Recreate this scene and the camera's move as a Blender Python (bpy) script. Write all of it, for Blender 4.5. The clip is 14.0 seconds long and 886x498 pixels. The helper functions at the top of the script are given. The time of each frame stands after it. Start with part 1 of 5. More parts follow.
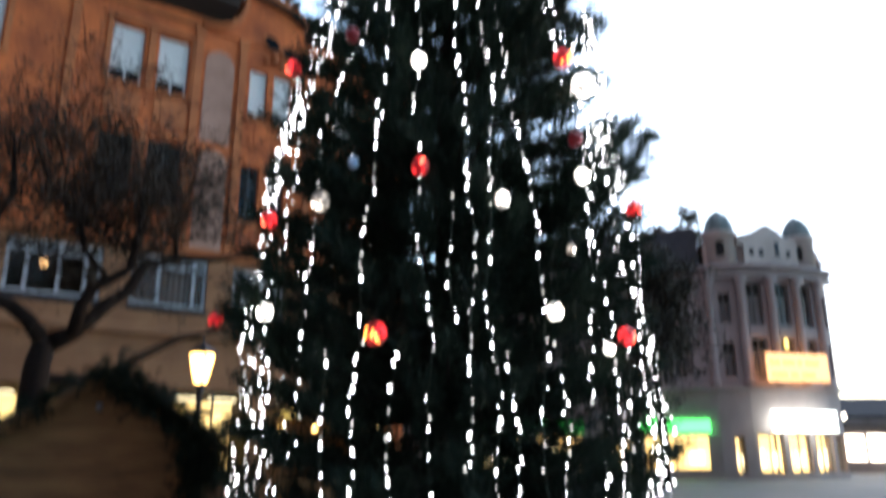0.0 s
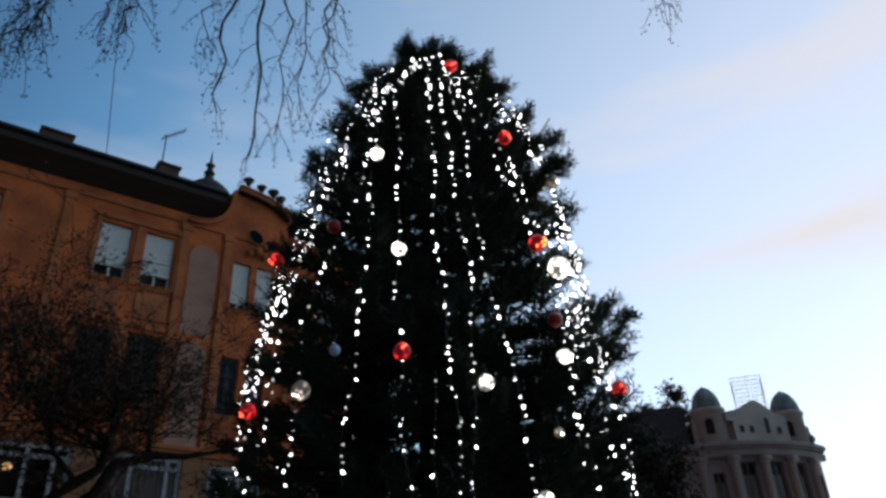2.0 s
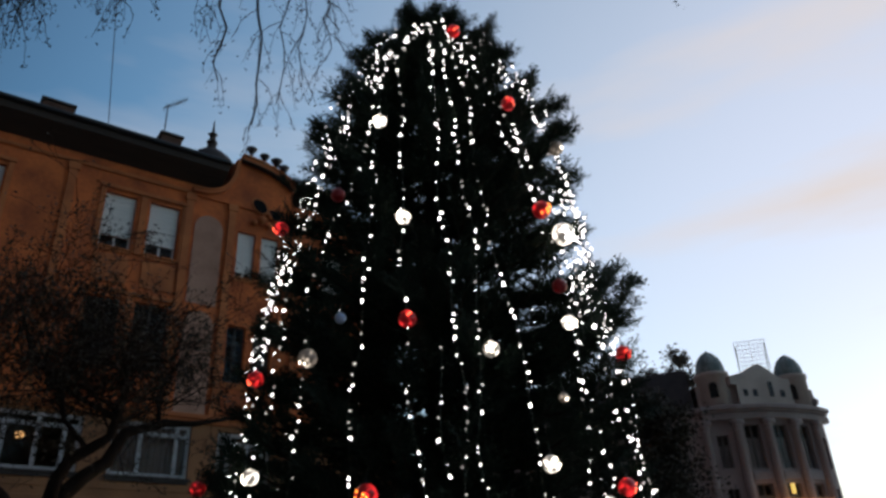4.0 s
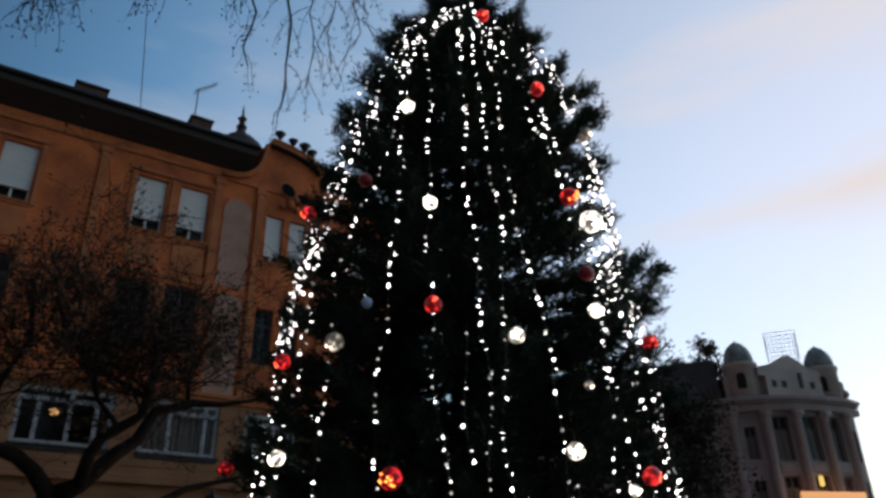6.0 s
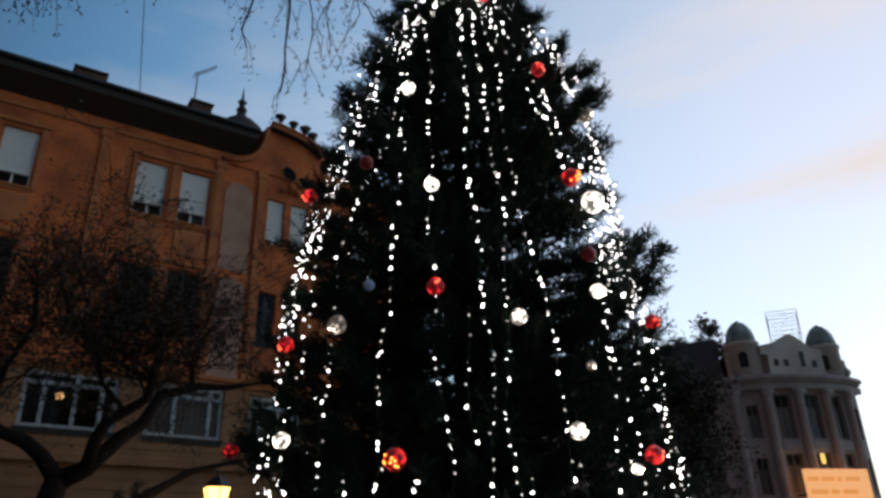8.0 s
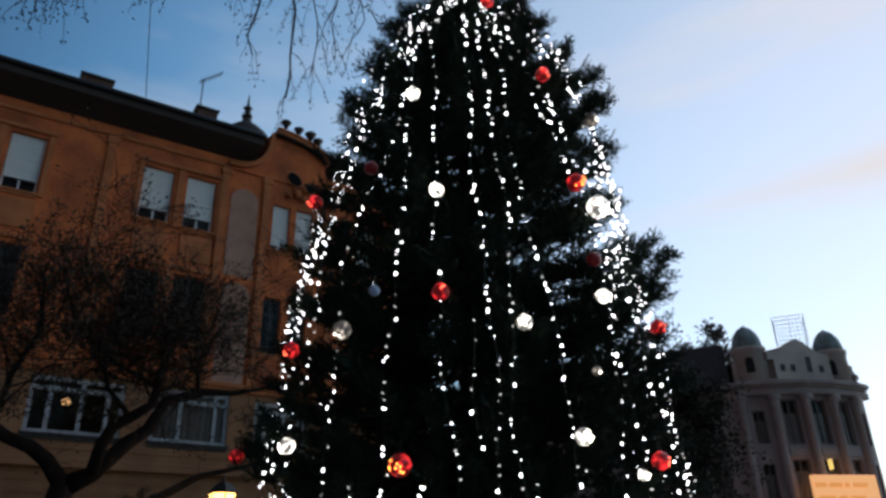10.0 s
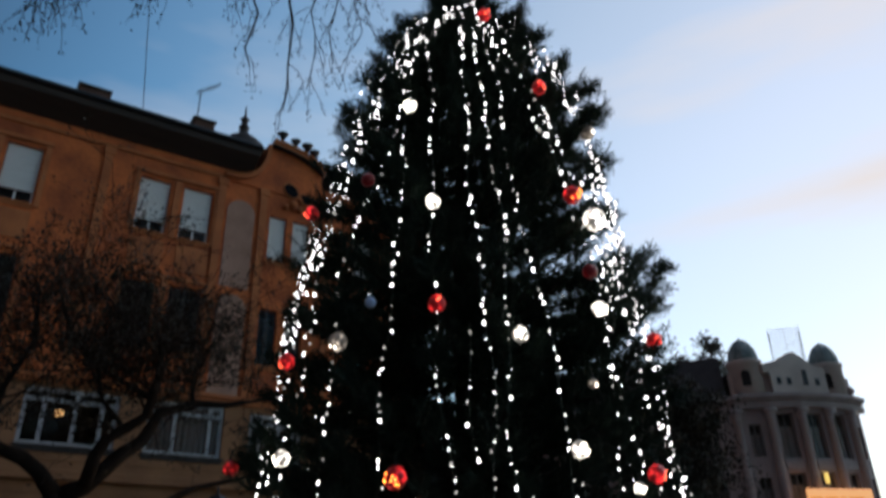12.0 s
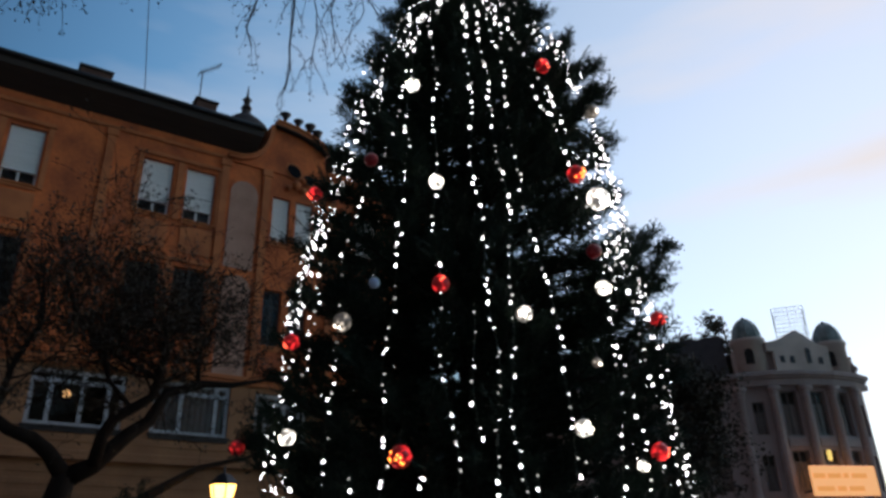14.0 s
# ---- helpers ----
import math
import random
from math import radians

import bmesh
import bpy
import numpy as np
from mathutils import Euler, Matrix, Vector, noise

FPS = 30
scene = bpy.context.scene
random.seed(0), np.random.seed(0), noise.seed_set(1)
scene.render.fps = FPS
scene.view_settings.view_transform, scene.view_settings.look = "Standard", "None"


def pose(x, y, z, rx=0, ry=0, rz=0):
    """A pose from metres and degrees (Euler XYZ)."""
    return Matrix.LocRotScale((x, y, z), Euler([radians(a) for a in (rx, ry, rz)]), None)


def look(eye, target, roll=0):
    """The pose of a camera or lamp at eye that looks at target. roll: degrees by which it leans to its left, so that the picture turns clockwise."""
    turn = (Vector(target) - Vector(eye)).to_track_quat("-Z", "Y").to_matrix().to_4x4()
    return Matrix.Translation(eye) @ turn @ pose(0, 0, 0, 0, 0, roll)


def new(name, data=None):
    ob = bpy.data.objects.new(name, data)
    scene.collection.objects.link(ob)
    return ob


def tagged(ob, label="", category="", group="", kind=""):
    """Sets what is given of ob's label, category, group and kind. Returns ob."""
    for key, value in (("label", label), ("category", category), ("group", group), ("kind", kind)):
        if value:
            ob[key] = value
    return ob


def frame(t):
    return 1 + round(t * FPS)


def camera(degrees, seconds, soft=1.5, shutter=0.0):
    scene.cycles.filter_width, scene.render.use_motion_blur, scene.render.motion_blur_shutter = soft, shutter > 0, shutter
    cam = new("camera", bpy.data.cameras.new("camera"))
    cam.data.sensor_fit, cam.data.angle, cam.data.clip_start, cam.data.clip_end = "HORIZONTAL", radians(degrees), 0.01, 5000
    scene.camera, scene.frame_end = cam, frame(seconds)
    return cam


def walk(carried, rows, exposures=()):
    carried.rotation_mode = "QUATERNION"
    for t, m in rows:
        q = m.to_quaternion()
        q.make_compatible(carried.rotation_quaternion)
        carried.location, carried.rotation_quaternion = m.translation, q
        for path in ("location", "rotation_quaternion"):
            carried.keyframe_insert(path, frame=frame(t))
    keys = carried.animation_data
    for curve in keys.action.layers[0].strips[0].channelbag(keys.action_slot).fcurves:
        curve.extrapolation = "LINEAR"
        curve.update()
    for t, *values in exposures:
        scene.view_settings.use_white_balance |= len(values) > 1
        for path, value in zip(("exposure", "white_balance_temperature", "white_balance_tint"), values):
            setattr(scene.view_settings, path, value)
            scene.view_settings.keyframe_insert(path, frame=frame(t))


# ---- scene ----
# The camera stands on the square at eye height and only turns: seconds, yaw, pitch, roll.
cam = camera(61.8, 14.0, soft=3.0, shutter=1.8)
TURNS = [
    (0, -0.21, 15.18, -0.08),
    (0.034, -0.22, 15.50, -0.15),
    (0.5, -0.37, 20.48, -1.14),
    (1, -1.29, 26.01, -2.42),
    (1.5, -0.94, 28.64, -2.67),
    (2, -2.08, 29.35, -2.57),
    (2.5, -1.96, 29.05, -2.92),
    (3, -1.10, 28.48, -2.51),
    (3.2, -1.68, 27.40, -2.78),
    (5.3, -1.36, 26.32, -3.02),
    (5.5, -1.44, 26.02, -3.06),
    (6, 0.77, 25.84, -1.16),
    (6.5, 0.56, 25.52, -2.53),
    (7, 0.67, 26.02, -2.34),
    (7.5, 0.93, 25.24, -1.72),
    (8, 0.96, 24.45, -1.58),
    (8.2, 1.08, 24.42, -1.58),
    (10.3, 1.38, 24.90, -1.50),
    (10.5, 0.87, 24.75, -1.47),
    (11, 0.86, 25.11, -1.31),
    (11.5, 0.77, 24.80, -1.31),
    (12, 1.04, 25.78, -1.44),
    (12.5, -0.28, 27.18, -2.12),
    (13, -0.09, 26.10, -1.61),
    (13.5, 0.92, 24.02, -1.25),
    (14, 1.39, 24.25, -1.55),
]
EYE = (0.0, 0.0, 1.6)
walk(cam, [(t, pose(*EYE) @ pose(0, 0, 0, 0, 0, yaw) @ pose(0, 0, 0, 90 + pitch) @ pose(0, 0, 0, 0, 0, roll))
           for t, yaw, pitch, roll in TURNS],
     exposures=[(0.0, 1.85, 6300, 11), (0.5, 1.4, 6100, 9), (1.0, 0.92, 5450, 5), (1.5, 0.35, 5600, 4), (2.0, 0.2, 6400, 10), (2.5, 0.0, 6750, 11), (3.0, 0.0, 6800, 11),
                (5.5, 0.12, 6900, 13), (6.5, 0.1, 6600, 12), (7.0, 0.08, 6500, 11), (7.5, 0.1, 6500, 11), (8.0, 0.17, 6800, 12), (10.5, 0.15, 6300, 9), (12.0, 0.18, 6600, 10), (12.5, 0.08, 6800, 10), (13.0, 0.06, 6650, 11), (13.5, 0.17, 6550, 11), (14.0, 0.22, 6500, 11)])

# ---- light: dusk sky, the sun gone down low on the right ----
SUN_AZ, SUN_EL = 48.0, 3.0
world = bpy.data.worlds.new("dusk")
scene.world = world
world.use_nodes = True
wn, wl = world.node_tree.nodes, world.node_tree.links
wn.clear()


def wnode(kind, **kw):
    n = wn.new(kind)
    for k, v in kw.items():
        n.inputs[k].default_value = v
    return n


sky = wn.new("ShaderNodeTexSky")
sky.sky_type, sky.sun_disc = "NISHITA", False
sky.sun_elevation, sky.sun_rotation = radians(SUN_EL), radians(SUN_AZ)
sky.air_density, sky.dust_density, sky.ozone_density = 1.0, 0.3, 3.0
sky_out = wn.new("ShaderNodeOutputWorld")
sky_bg = wnode("ShaderNodeBackground", Strength=0.15)
coord = wn.new("ShaderNodeTexCoord")
# the afterglow: the sky is brightest towards the sunset and falls off to the far side
to_sun = wn.new("ShaderNodeVectorMath")
to_sun.operation = "DOT_PRODUCT"
to_sun.inputs[1].default_value = (math.sin(radians(SUN_AZ)), math.cos(radians(SUN_AZ)), 0.05)
half = wn.new("ShaderNodeMath")
half.operation = "MULTIPLY_ADD"
half.inputs[1].default_value, half.inputs[2].default_value = 0.5, 0.5
after = wn.new("ShaderNodeValToRGB")
after.color_ramp.interpolation = "B_SPLINE"
GLOW = [(0.0, 0.03, 0.025, 0.03), (0.30, 0.130, 0.070, 0.058), (0.45, 0.122, 0.090, 0.084), (0.58, 0.13, 0.40, 0.45), (0.70, 0.23, 0.56, 0.57), (0.85, 0.70, 0.74, 0.66), (0.95, 1.0, 1.0, 1.0)]
VEIL = [(0.0, 0.0), (0.45, 0.02), (0.58, 0.07), (0.70, 0.17), (0.85, 0.50), (0.95, 0.75)]
for k, (at, *rgb) in enumerate(GLOW):
    e = after.color_ramp.elements[k] if k < 2 else after.color_ramp.elements.new(at)
    e.position, e.color = at, (*rgb, 1)
lit = wn.new("ShaderNodeMix")
lit.data_type, lit.blend_type = "RGBA", "MULTIPLY"
lit.inputs[0].default_value = 1.0
gain = wn.new("ShaderNodeVectorMath")
gain.operation = "SCALE"
gain.inputs["Scale"].default_value = 6.8
# long thin evening clouds
turn = wn.new("ShaderNodeMapping")
turn.inputs["Rotation"].default_value = (radians(6), radians(16), radians(0))
turn.inputs["Scale"].default_value = (1.3, 1.3, 7.0)
puffs = wnode("ShaderNodeTexNoise", Scale=1.3, Detail=5.0, Roughness=0.5)
band = wn.new("ShaderNodeValToRGB")
band.color_ramp.elements[0].position, band.color_ramp.elements[1].position = 0.47, 0.72
band.color_ramp.elements[1].color = (0.7, 0.7, 0.7, 1)
tint = wn.new("ShaderNodeMix")
tint.data_type = "RGBA"
tint.inputs[7].default_value = (4.85, 4.5, 4.45, 1)
veil = wn.new("ShaderNodeValToRGB")
veil.color_ramp.interpolation = "B_SPLINE"
for k, (at, v) in enumerate(VEIL):
    e = veil.color_ramp.elements[k] if k < 2 else veil.color_ramp.elements.new(at)
    e.position, e.color = at, (v, v, v, 1)
streak = wn.new("ShaderNodeMath")
streak.operation = "MULTIPLY_ADD"
streak.use_clamp = True
streak.inputs[1].default_value = 0.42
wl.new(coord.outputs["Generated"], to_sun.inputs[0])
wl.new(to_sun.outputs["Value"], half.inputs[0])
wl.new(half.outputs[0], after.inputs[0])
wl.new(half.outputs[0], veil.inputs[0])
wl.new(coord.outputs["Generated"], turn.inputs["Vector"])
wl.new(turn.outputs["Vector"], puffs.inputs["Vector"])
wl.new(puffs.outputs[0], band.inputs[0])
wl.new(band.outputs[0], streak.inputs[0])
wl.new(veil.outputs[0], streak.inputs[2])
wl.new(streak.outputs[0], tint.inputs[0])
wl.new(sky.outputs[0], lit.inputs[6])
wl.new(after.outputs[0], lit.inputs[7])
wl.new(lit.outputs[2], gain.inputs[0])
wl.new(gain.outputs[0], tint.inputs[6])
wl.new(tint.outputs[2], sky_bg.inputs["Color"])
wl.new(sky_bg.outputs[0], sky_out.inputs["Surface"])

sun = new("sun", bpy.data.lights.new("sun", "SUN"))
sun.data.energy, sun.data.angle, sun.data.color = 0.15, radians(10), (1.0, 0.72, 0.5)
sun.matrix_world = look((math.sin(radians(SUN_AZ)) * 50, math.cos(radians(SUN_AZ)) * 50, 50 * math.tan(radians(SUN_EL)) + 3), (0, 0, 3))


# ---- materials ----
def material(name, base, rough=0.8, metal=0.0, var=0.25, scale=3.0, fine=40.0, bump=0.2, second=None, stretch=(1, 1, 1), emit=None, power=0.0, random_amount=0.0, spark=None):
    """Principled surface with stains at one scale, grain at another, and a fine relief."""
    m = bpy.data.materials.new(name)
    m.use_nodes = True
    nt = m.node_tree
    bsdf = nt.nodes["Principled BSDF"]
    bsdf.inputs["Metallic"].default_value = metal
    tc = nt.nodes.new("ShaderNodeTexCoord")
    mp = nt.nodes.new("ShaderNodeMapping")
    mp.inputs["Scale"].default_value = stretch
    nt.links.new(tc.outputs["Object"], mp.inputs["Vector"])
    big, small = nt.nodes.new("ShaderNodeTexNoise"), nt.nodes.new("ShaderNodeTexNoise")
    big.inputs["Scale"].default_value, big.inputs["Detail"].default_value = scale, 6
    small.inputs["Scale"].default_value, small.inputs["Detail"].default_value = fine, 4
    for n in (big, small):
        nt.links.new(mp.outputs[0], n.inputs["Vector"])
    ramp = nt.nodes.new("ShaderNodeValToRGB")
    dark = second or [c * (1 - var) for c in base]
    ramp.color_ramp.elements[0].color, ramp.color_ramp.elements[0].position = (*dark, 1), 0.32
    ramp.color_ramp.elements[1].color, ramp.color_ramp.elements[1].position = (*base, 1), 0.62
    nt.links.new(big.outputs[0], ramp.inputs[0])
    mix = nt.nodes.new("ShaderNodeMix")
    mix.data_type, mix.blend_type = "RGBA", "OVERLAY"
    mix.inputs[0].default_value = var
    nt.links.new(ramp.outputs[0], mix.inputs[6])
    nt.links.new(small.outputs[0], mix.inputs[7])
    out = mix.outputs[2]
    if random_amount:
        info = nt.nodes.new("ShaderNodeObjectInfo")
        hsv = nt.nodes.new("ShaderNodeHueSaturation")
        mr = nt.nodes.new("ShaderNodeMapRange")
        mr.inputs["To Min"].default_value, mr.inputs["To Max"].default_value = 1 - random_amount, 1 + random_amount
        nt.links.new(info.outputs["Random"], mr.inputs[0])
        nt.links.new(mr.outputs[0], hsv.inputs["Value"])
        nt.links.new(out, hsv.inputs["Color"])
        out = hsv.outputs[0]
    nt.links.new(out, bsdf.inputs["Base Color"])
    rr = nt.nodes.new("ShaderNodeMapRange")
    rr.inputs["To Min"].default_value, rr.inputs["To Max"].default_value = max(0.02, rough - 0.12), min(1, rough + 0.12)
    nt.links.new(small.outputs[0], rr.inputs[0])
    nt.links.new(rr.outputs[0], bsdf.inputs["Roughness"])
    if bump:
        b = nt.nodes.new("ShaderNodeBump")
        b.inputs["Strength"].default_value, b.inputs["Distance"].default_value = bump, 0.02
        nt.links.new(small.outputs[0], b.inputs["Height"])
        nt.links.new(b.outputs[0], bsdf.inputs["Normal"])
    if emit:
        bsdf.inputs["Emission Color"].default_value = (*emit, 1)
        bsdf.inputs["Emission Strength"].default_value = power
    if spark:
        # noise in the shell's own glow: bright spots of uneven strength, for small lamps
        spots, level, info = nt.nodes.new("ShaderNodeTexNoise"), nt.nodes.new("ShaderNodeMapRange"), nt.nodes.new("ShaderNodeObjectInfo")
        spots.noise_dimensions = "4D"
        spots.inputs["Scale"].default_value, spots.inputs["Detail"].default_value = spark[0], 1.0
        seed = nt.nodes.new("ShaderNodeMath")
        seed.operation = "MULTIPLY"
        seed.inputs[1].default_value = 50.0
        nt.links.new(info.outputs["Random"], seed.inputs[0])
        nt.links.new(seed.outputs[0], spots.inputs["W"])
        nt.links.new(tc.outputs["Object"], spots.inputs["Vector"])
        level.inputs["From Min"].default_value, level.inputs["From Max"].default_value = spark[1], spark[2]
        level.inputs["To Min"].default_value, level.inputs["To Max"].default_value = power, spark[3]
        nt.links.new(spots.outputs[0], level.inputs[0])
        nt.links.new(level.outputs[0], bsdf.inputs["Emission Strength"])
    return m


def glass(name, tone=(0.9, 0.93, 0.95)):
    m = bpy.data.materials.new(name)
    m.use_nodes = True
    b = m.node_tree.nodes["Principled BSDF"]
    b.inputs["Base Color"].default_value = (*tone, 1)
    b.inputs["Roughness"].default_value = 0.03
    b.inputs["Transmission Weight"].default_value = 1.0
    b.inputs["IOR"].default_value = 1.2
    return m


def glow(name, color, power, base=None):
    m = bpy.data.materials.new(name)
    m.use_nodes = True
    b = m.node_tree.nodes["Principled BSDF"]
    b.inputs["Base Color"].default_value = (*(base or color), 1)
    b.inputs["Roughness"].default_value = 0.3
    b.inputs["Emission Color"].default_value = (*color, 1)
    b.inputs["Emission Strength"].default_value = power
    return m


OCHRE = material("ochre_render", (0.67, 0.168, 0.046), 0.9, var=0.42, scale=0.8, fine=9, bump=0.25, second=(0.29, 0.070, 0.024))
OCHRE_TRIM = material("ochre_trim", (0.52, 0.165, 0.055), 0.85, var=0.25, scale=1.2, fine=25, second=(0.34, 0.10, 0.034))
# lower wall's cream is darkened to hold the shade of tree and stall
CREAM_SHADED = material("shaded_cream_render", (0.33, 0.155, 0.072), 0.9, var=0.3, scale=0.7, fine=20, second=(0.22, 0.10, 0.048))
PALE = material("pale_plaster", (0.47, 0.27, 0.20), 0.9, var=0.3, scale=1.0, fine=24, second=(0.34, 0.18, 0.125))
ROOF = material("roof_sheet", (0.042, 0.032, 0.030), 0.7, var=0.35, scale=2.0, fine=30)
CHIMNEY = material("sooty_brick", (0.13, 0.065, 0.045), 0.9, var=0.4, scale=3.0, fine=14)
EAVE = material("dark_eave_boards", (0.035, 0.023, 0.018), 0.75, var=0.3, scale=3, fine=30, stretch=(0.3, 3, 3))
BLIND = material("white_roller_blind", (0.80, 0.79, 0.77), 0.6, var=0.12, scale=1.5, fine=12, stretch=(0.4, 1, 14))
WHITE_WOOD = material("white_window_paint", (0.74, 0.73, 0.70), 0.5, var=0.2, scale=4, fine=40)
DARK_WOOD = material("dark_window_paint", (0.06, 0.045, 0.035), 0.5, var=0.3, scale=4, fine=40)
# darker copy of the white paint, holds the shade on the lower frames
SHADED_WHITE = material("shaded_white_paint", (0.40, 0.38, 0.39), 0.55, var=0.3, scale=4, fine=40)
WOOD_GREY = material("grey_window_paint", (0.22, 0.20, 0.19), 0.6, var=0.3, scale=4, fine=40)
PANE = glass("window_glass", (0.80, 0.83, 0.85))
CURTAIN = material("curtain_cloth", (0.16, 0.085, 0.06), 0.95, var=0.3, scale=2, fine=30, stretch=(9, 9, 0.5))
CURTAIN_PALE = material("pale_curtain", (0.50, 0.42, 0.39), 0.95, var=0.3, scale=2, fine=30, stretch=(9, 9, 0.5))
# room colour is darkened so that the windows look black, as if unlit
DARK_ROOM = material("dark_room_wall", (0.10, 0.08, 0.06), 0.9, var=0.2, scale=1.0, fine=20)
STONE = material("grey_stone", (0.41, 0.34, 0.33), 0.9, var=0.35, scale=0.45, fine=12, bump=0.3, second=(0.29, 0.24, 0.232))
STONE_LIGHT = material("pale_stone", (0.62, 0.53, 0.48), 0.9, var=0.3, scale=0.6, fine=14, second=(0.46, 0.38, 0.34))
COPPER = material("weathered_copper", (0.36, 0.41, 0.40), 0.7, metal=0.2, var=0.4, scale=1.4, fine=14, second=(0.09, 0.15, 0.15))
IRON = material("dark_iron", (0.04, 0.04, 0.045), 0.5, metal=0.6, var=0.3, scale=6, fine=60)
STEEL = material("galvanised_steel", (0.45, 0.46, 0.47), 0.45, metal=0.8, var=0.3, scale=6, fine=60)
BARK = material("bark", (0.022, 0.016, 0.013), 0.95, var=0.4, scale=5, fine=45, bump=0.6, stretch=(1, 1, 0.25))
TWIG = material("twig_bark", (0.032, 0.021, 0.015), 0.9, var=0.3, scale=6, fine=40, bump=0.1)
NEEDLE = material("fir_needles", (0.018, 0.032, 0.022), 0.7, var=0.3, scale=1.4, fine=9, bump=0.0, second=(0.010, 0.018, 0.012))
NEEDLE.node_tree.nodes["Principled BSDF"].inputs["Specular IOR Level"].default_value = 0.15
for m in (BARK, TWIG):
    m.node_tree.nodes["Principled BSDF"].inputs["Specular IOR Level"].default_value = 0.15
GARLAND = material("fir_garland", (0.014, 0.022, 0.012), 0.7, var=0.3, scale=4, fine=20, bump=0.0)
GARLAND.node_tree.nodes["Principled BSDF"].inputs["Specular IOR Level"].default_value = 0.15
PLANK = material("stall_planks", (0.33, 0.165, 0.062), 0.85, var=0.4, scale=2.5, fine=30, second=(0.18, 0.085, 0.034), stretch=(0.6, 5, 5), random_amount=0.15)
FELT = material("roof_felt", (0.16, 0.11, 0.07), 0.9, var=0.35, scale=3, fine=60)
PAVING = material("paving", (0.20, 0.19, 0.18), 0.8, var=0.35, scale=0.35, fine=7, bump=0.3, second=(0.13, 0.125, 0.12))
DRY_LEAF = material("dry_leaf", (0.045, 0.038, 0.024), 0.8, var=0.4, scale=5, fine=20, bump=0)
CABLE = material("green_cable", (0.02, 0.035, 0.02), 0.6, var=0.1, scale=10, fine=30, bump=0)
BULB = glow("white_bulb", (1.0, 0.96, 0.97), 8.0, (0.9, 0.9, 0.9))
BULB_DIM = glow("weak_white_bulb", (1.0, 0.95, 0.90), 1.1, (0.8, 0.8, 0.8))
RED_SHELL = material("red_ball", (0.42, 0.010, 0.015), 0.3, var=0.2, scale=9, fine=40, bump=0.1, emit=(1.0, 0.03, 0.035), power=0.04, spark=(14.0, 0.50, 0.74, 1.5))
RED_DULL = material("dull_red_ball", (0.30, 0.010, 0.014), 0.3, var=0.2, scale=9, fine=40, bump=0.1)
RED_LED = glow("red_lamp", (1.0, 0.10, 0.05), 5.0)
AMBER_LED = glow("amber_lamp", (1.0, 0.26, 0.04), 5.0)
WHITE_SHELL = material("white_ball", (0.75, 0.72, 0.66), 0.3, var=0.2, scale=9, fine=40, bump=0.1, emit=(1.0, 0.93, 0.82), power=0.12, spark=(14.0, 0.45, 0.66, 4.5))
# dim balls: the shell itself glows faintly in spots
DIM_SHELL = material("faint_glow_ball", (0.40, 0.32, 0.26), 0.35, var=0.3, scale=9, fine=40, bump=0.1, emit=(1.0, 0.85, 0.7), power=0.02, spark=(17.0, 0.52, 0.75, 1.1))
# pale blue base colour stands for a bluish glint in the crown
BLUE_GLINT = material("blue_glint_ball", (0.42, 0.58, 0.80), 0.35, metal=0.0, var=0.1, scale=9, fine=40, bump=0.05)
PAINTED_STEEL = material("pale_painted_steel", (0.62, 0.62, 0.62), 0.5, var=0.2, scale=6, fine=60)
WARM_LED = glow("warm_white_lamp", (1.0, 0.90, 0.74), 7.0)
WHITE_LED = glow("cold_white_lamp", (0.92, 0.95, 1.0), 16.0)
LANTERN_GLASS = glow("lantern_glass", (1.0, 0.54, 0.13), 5.0)
SHOP_WARM = glow("shop_light", (1.0, 0.66, 0.24), 0.9)
SHOP_YELLOW = glow("shop_light_yellow", (1.0, 0.70, 0.18), 0.8)
SHOP_WHITE = glow("shop_tube", (1.0, 0.80, 0.45), 1.3)
SHOP_BRIGHT = glow("bright_shop_light", (1.0, 0.88, 0.70), 3.5)
GREEN_SIGN = glow("green_sign", (0.10, 1.0, 0.16), 1.2)
WHITE_SIGN = glow("white_sign", (0.90, 1.0, 0.92), 2.2)
ORANGE_SIGN = glow("orange_sign", (1.0, 0.47, 0.19), 0.66)
SIGN_INK = glow("sign_ink", (1.0, 0.42, 0.10), 0.5)
BULB_ROOM = glow("room_lamp", (1.0, 0.52, 0.20), 0.8)


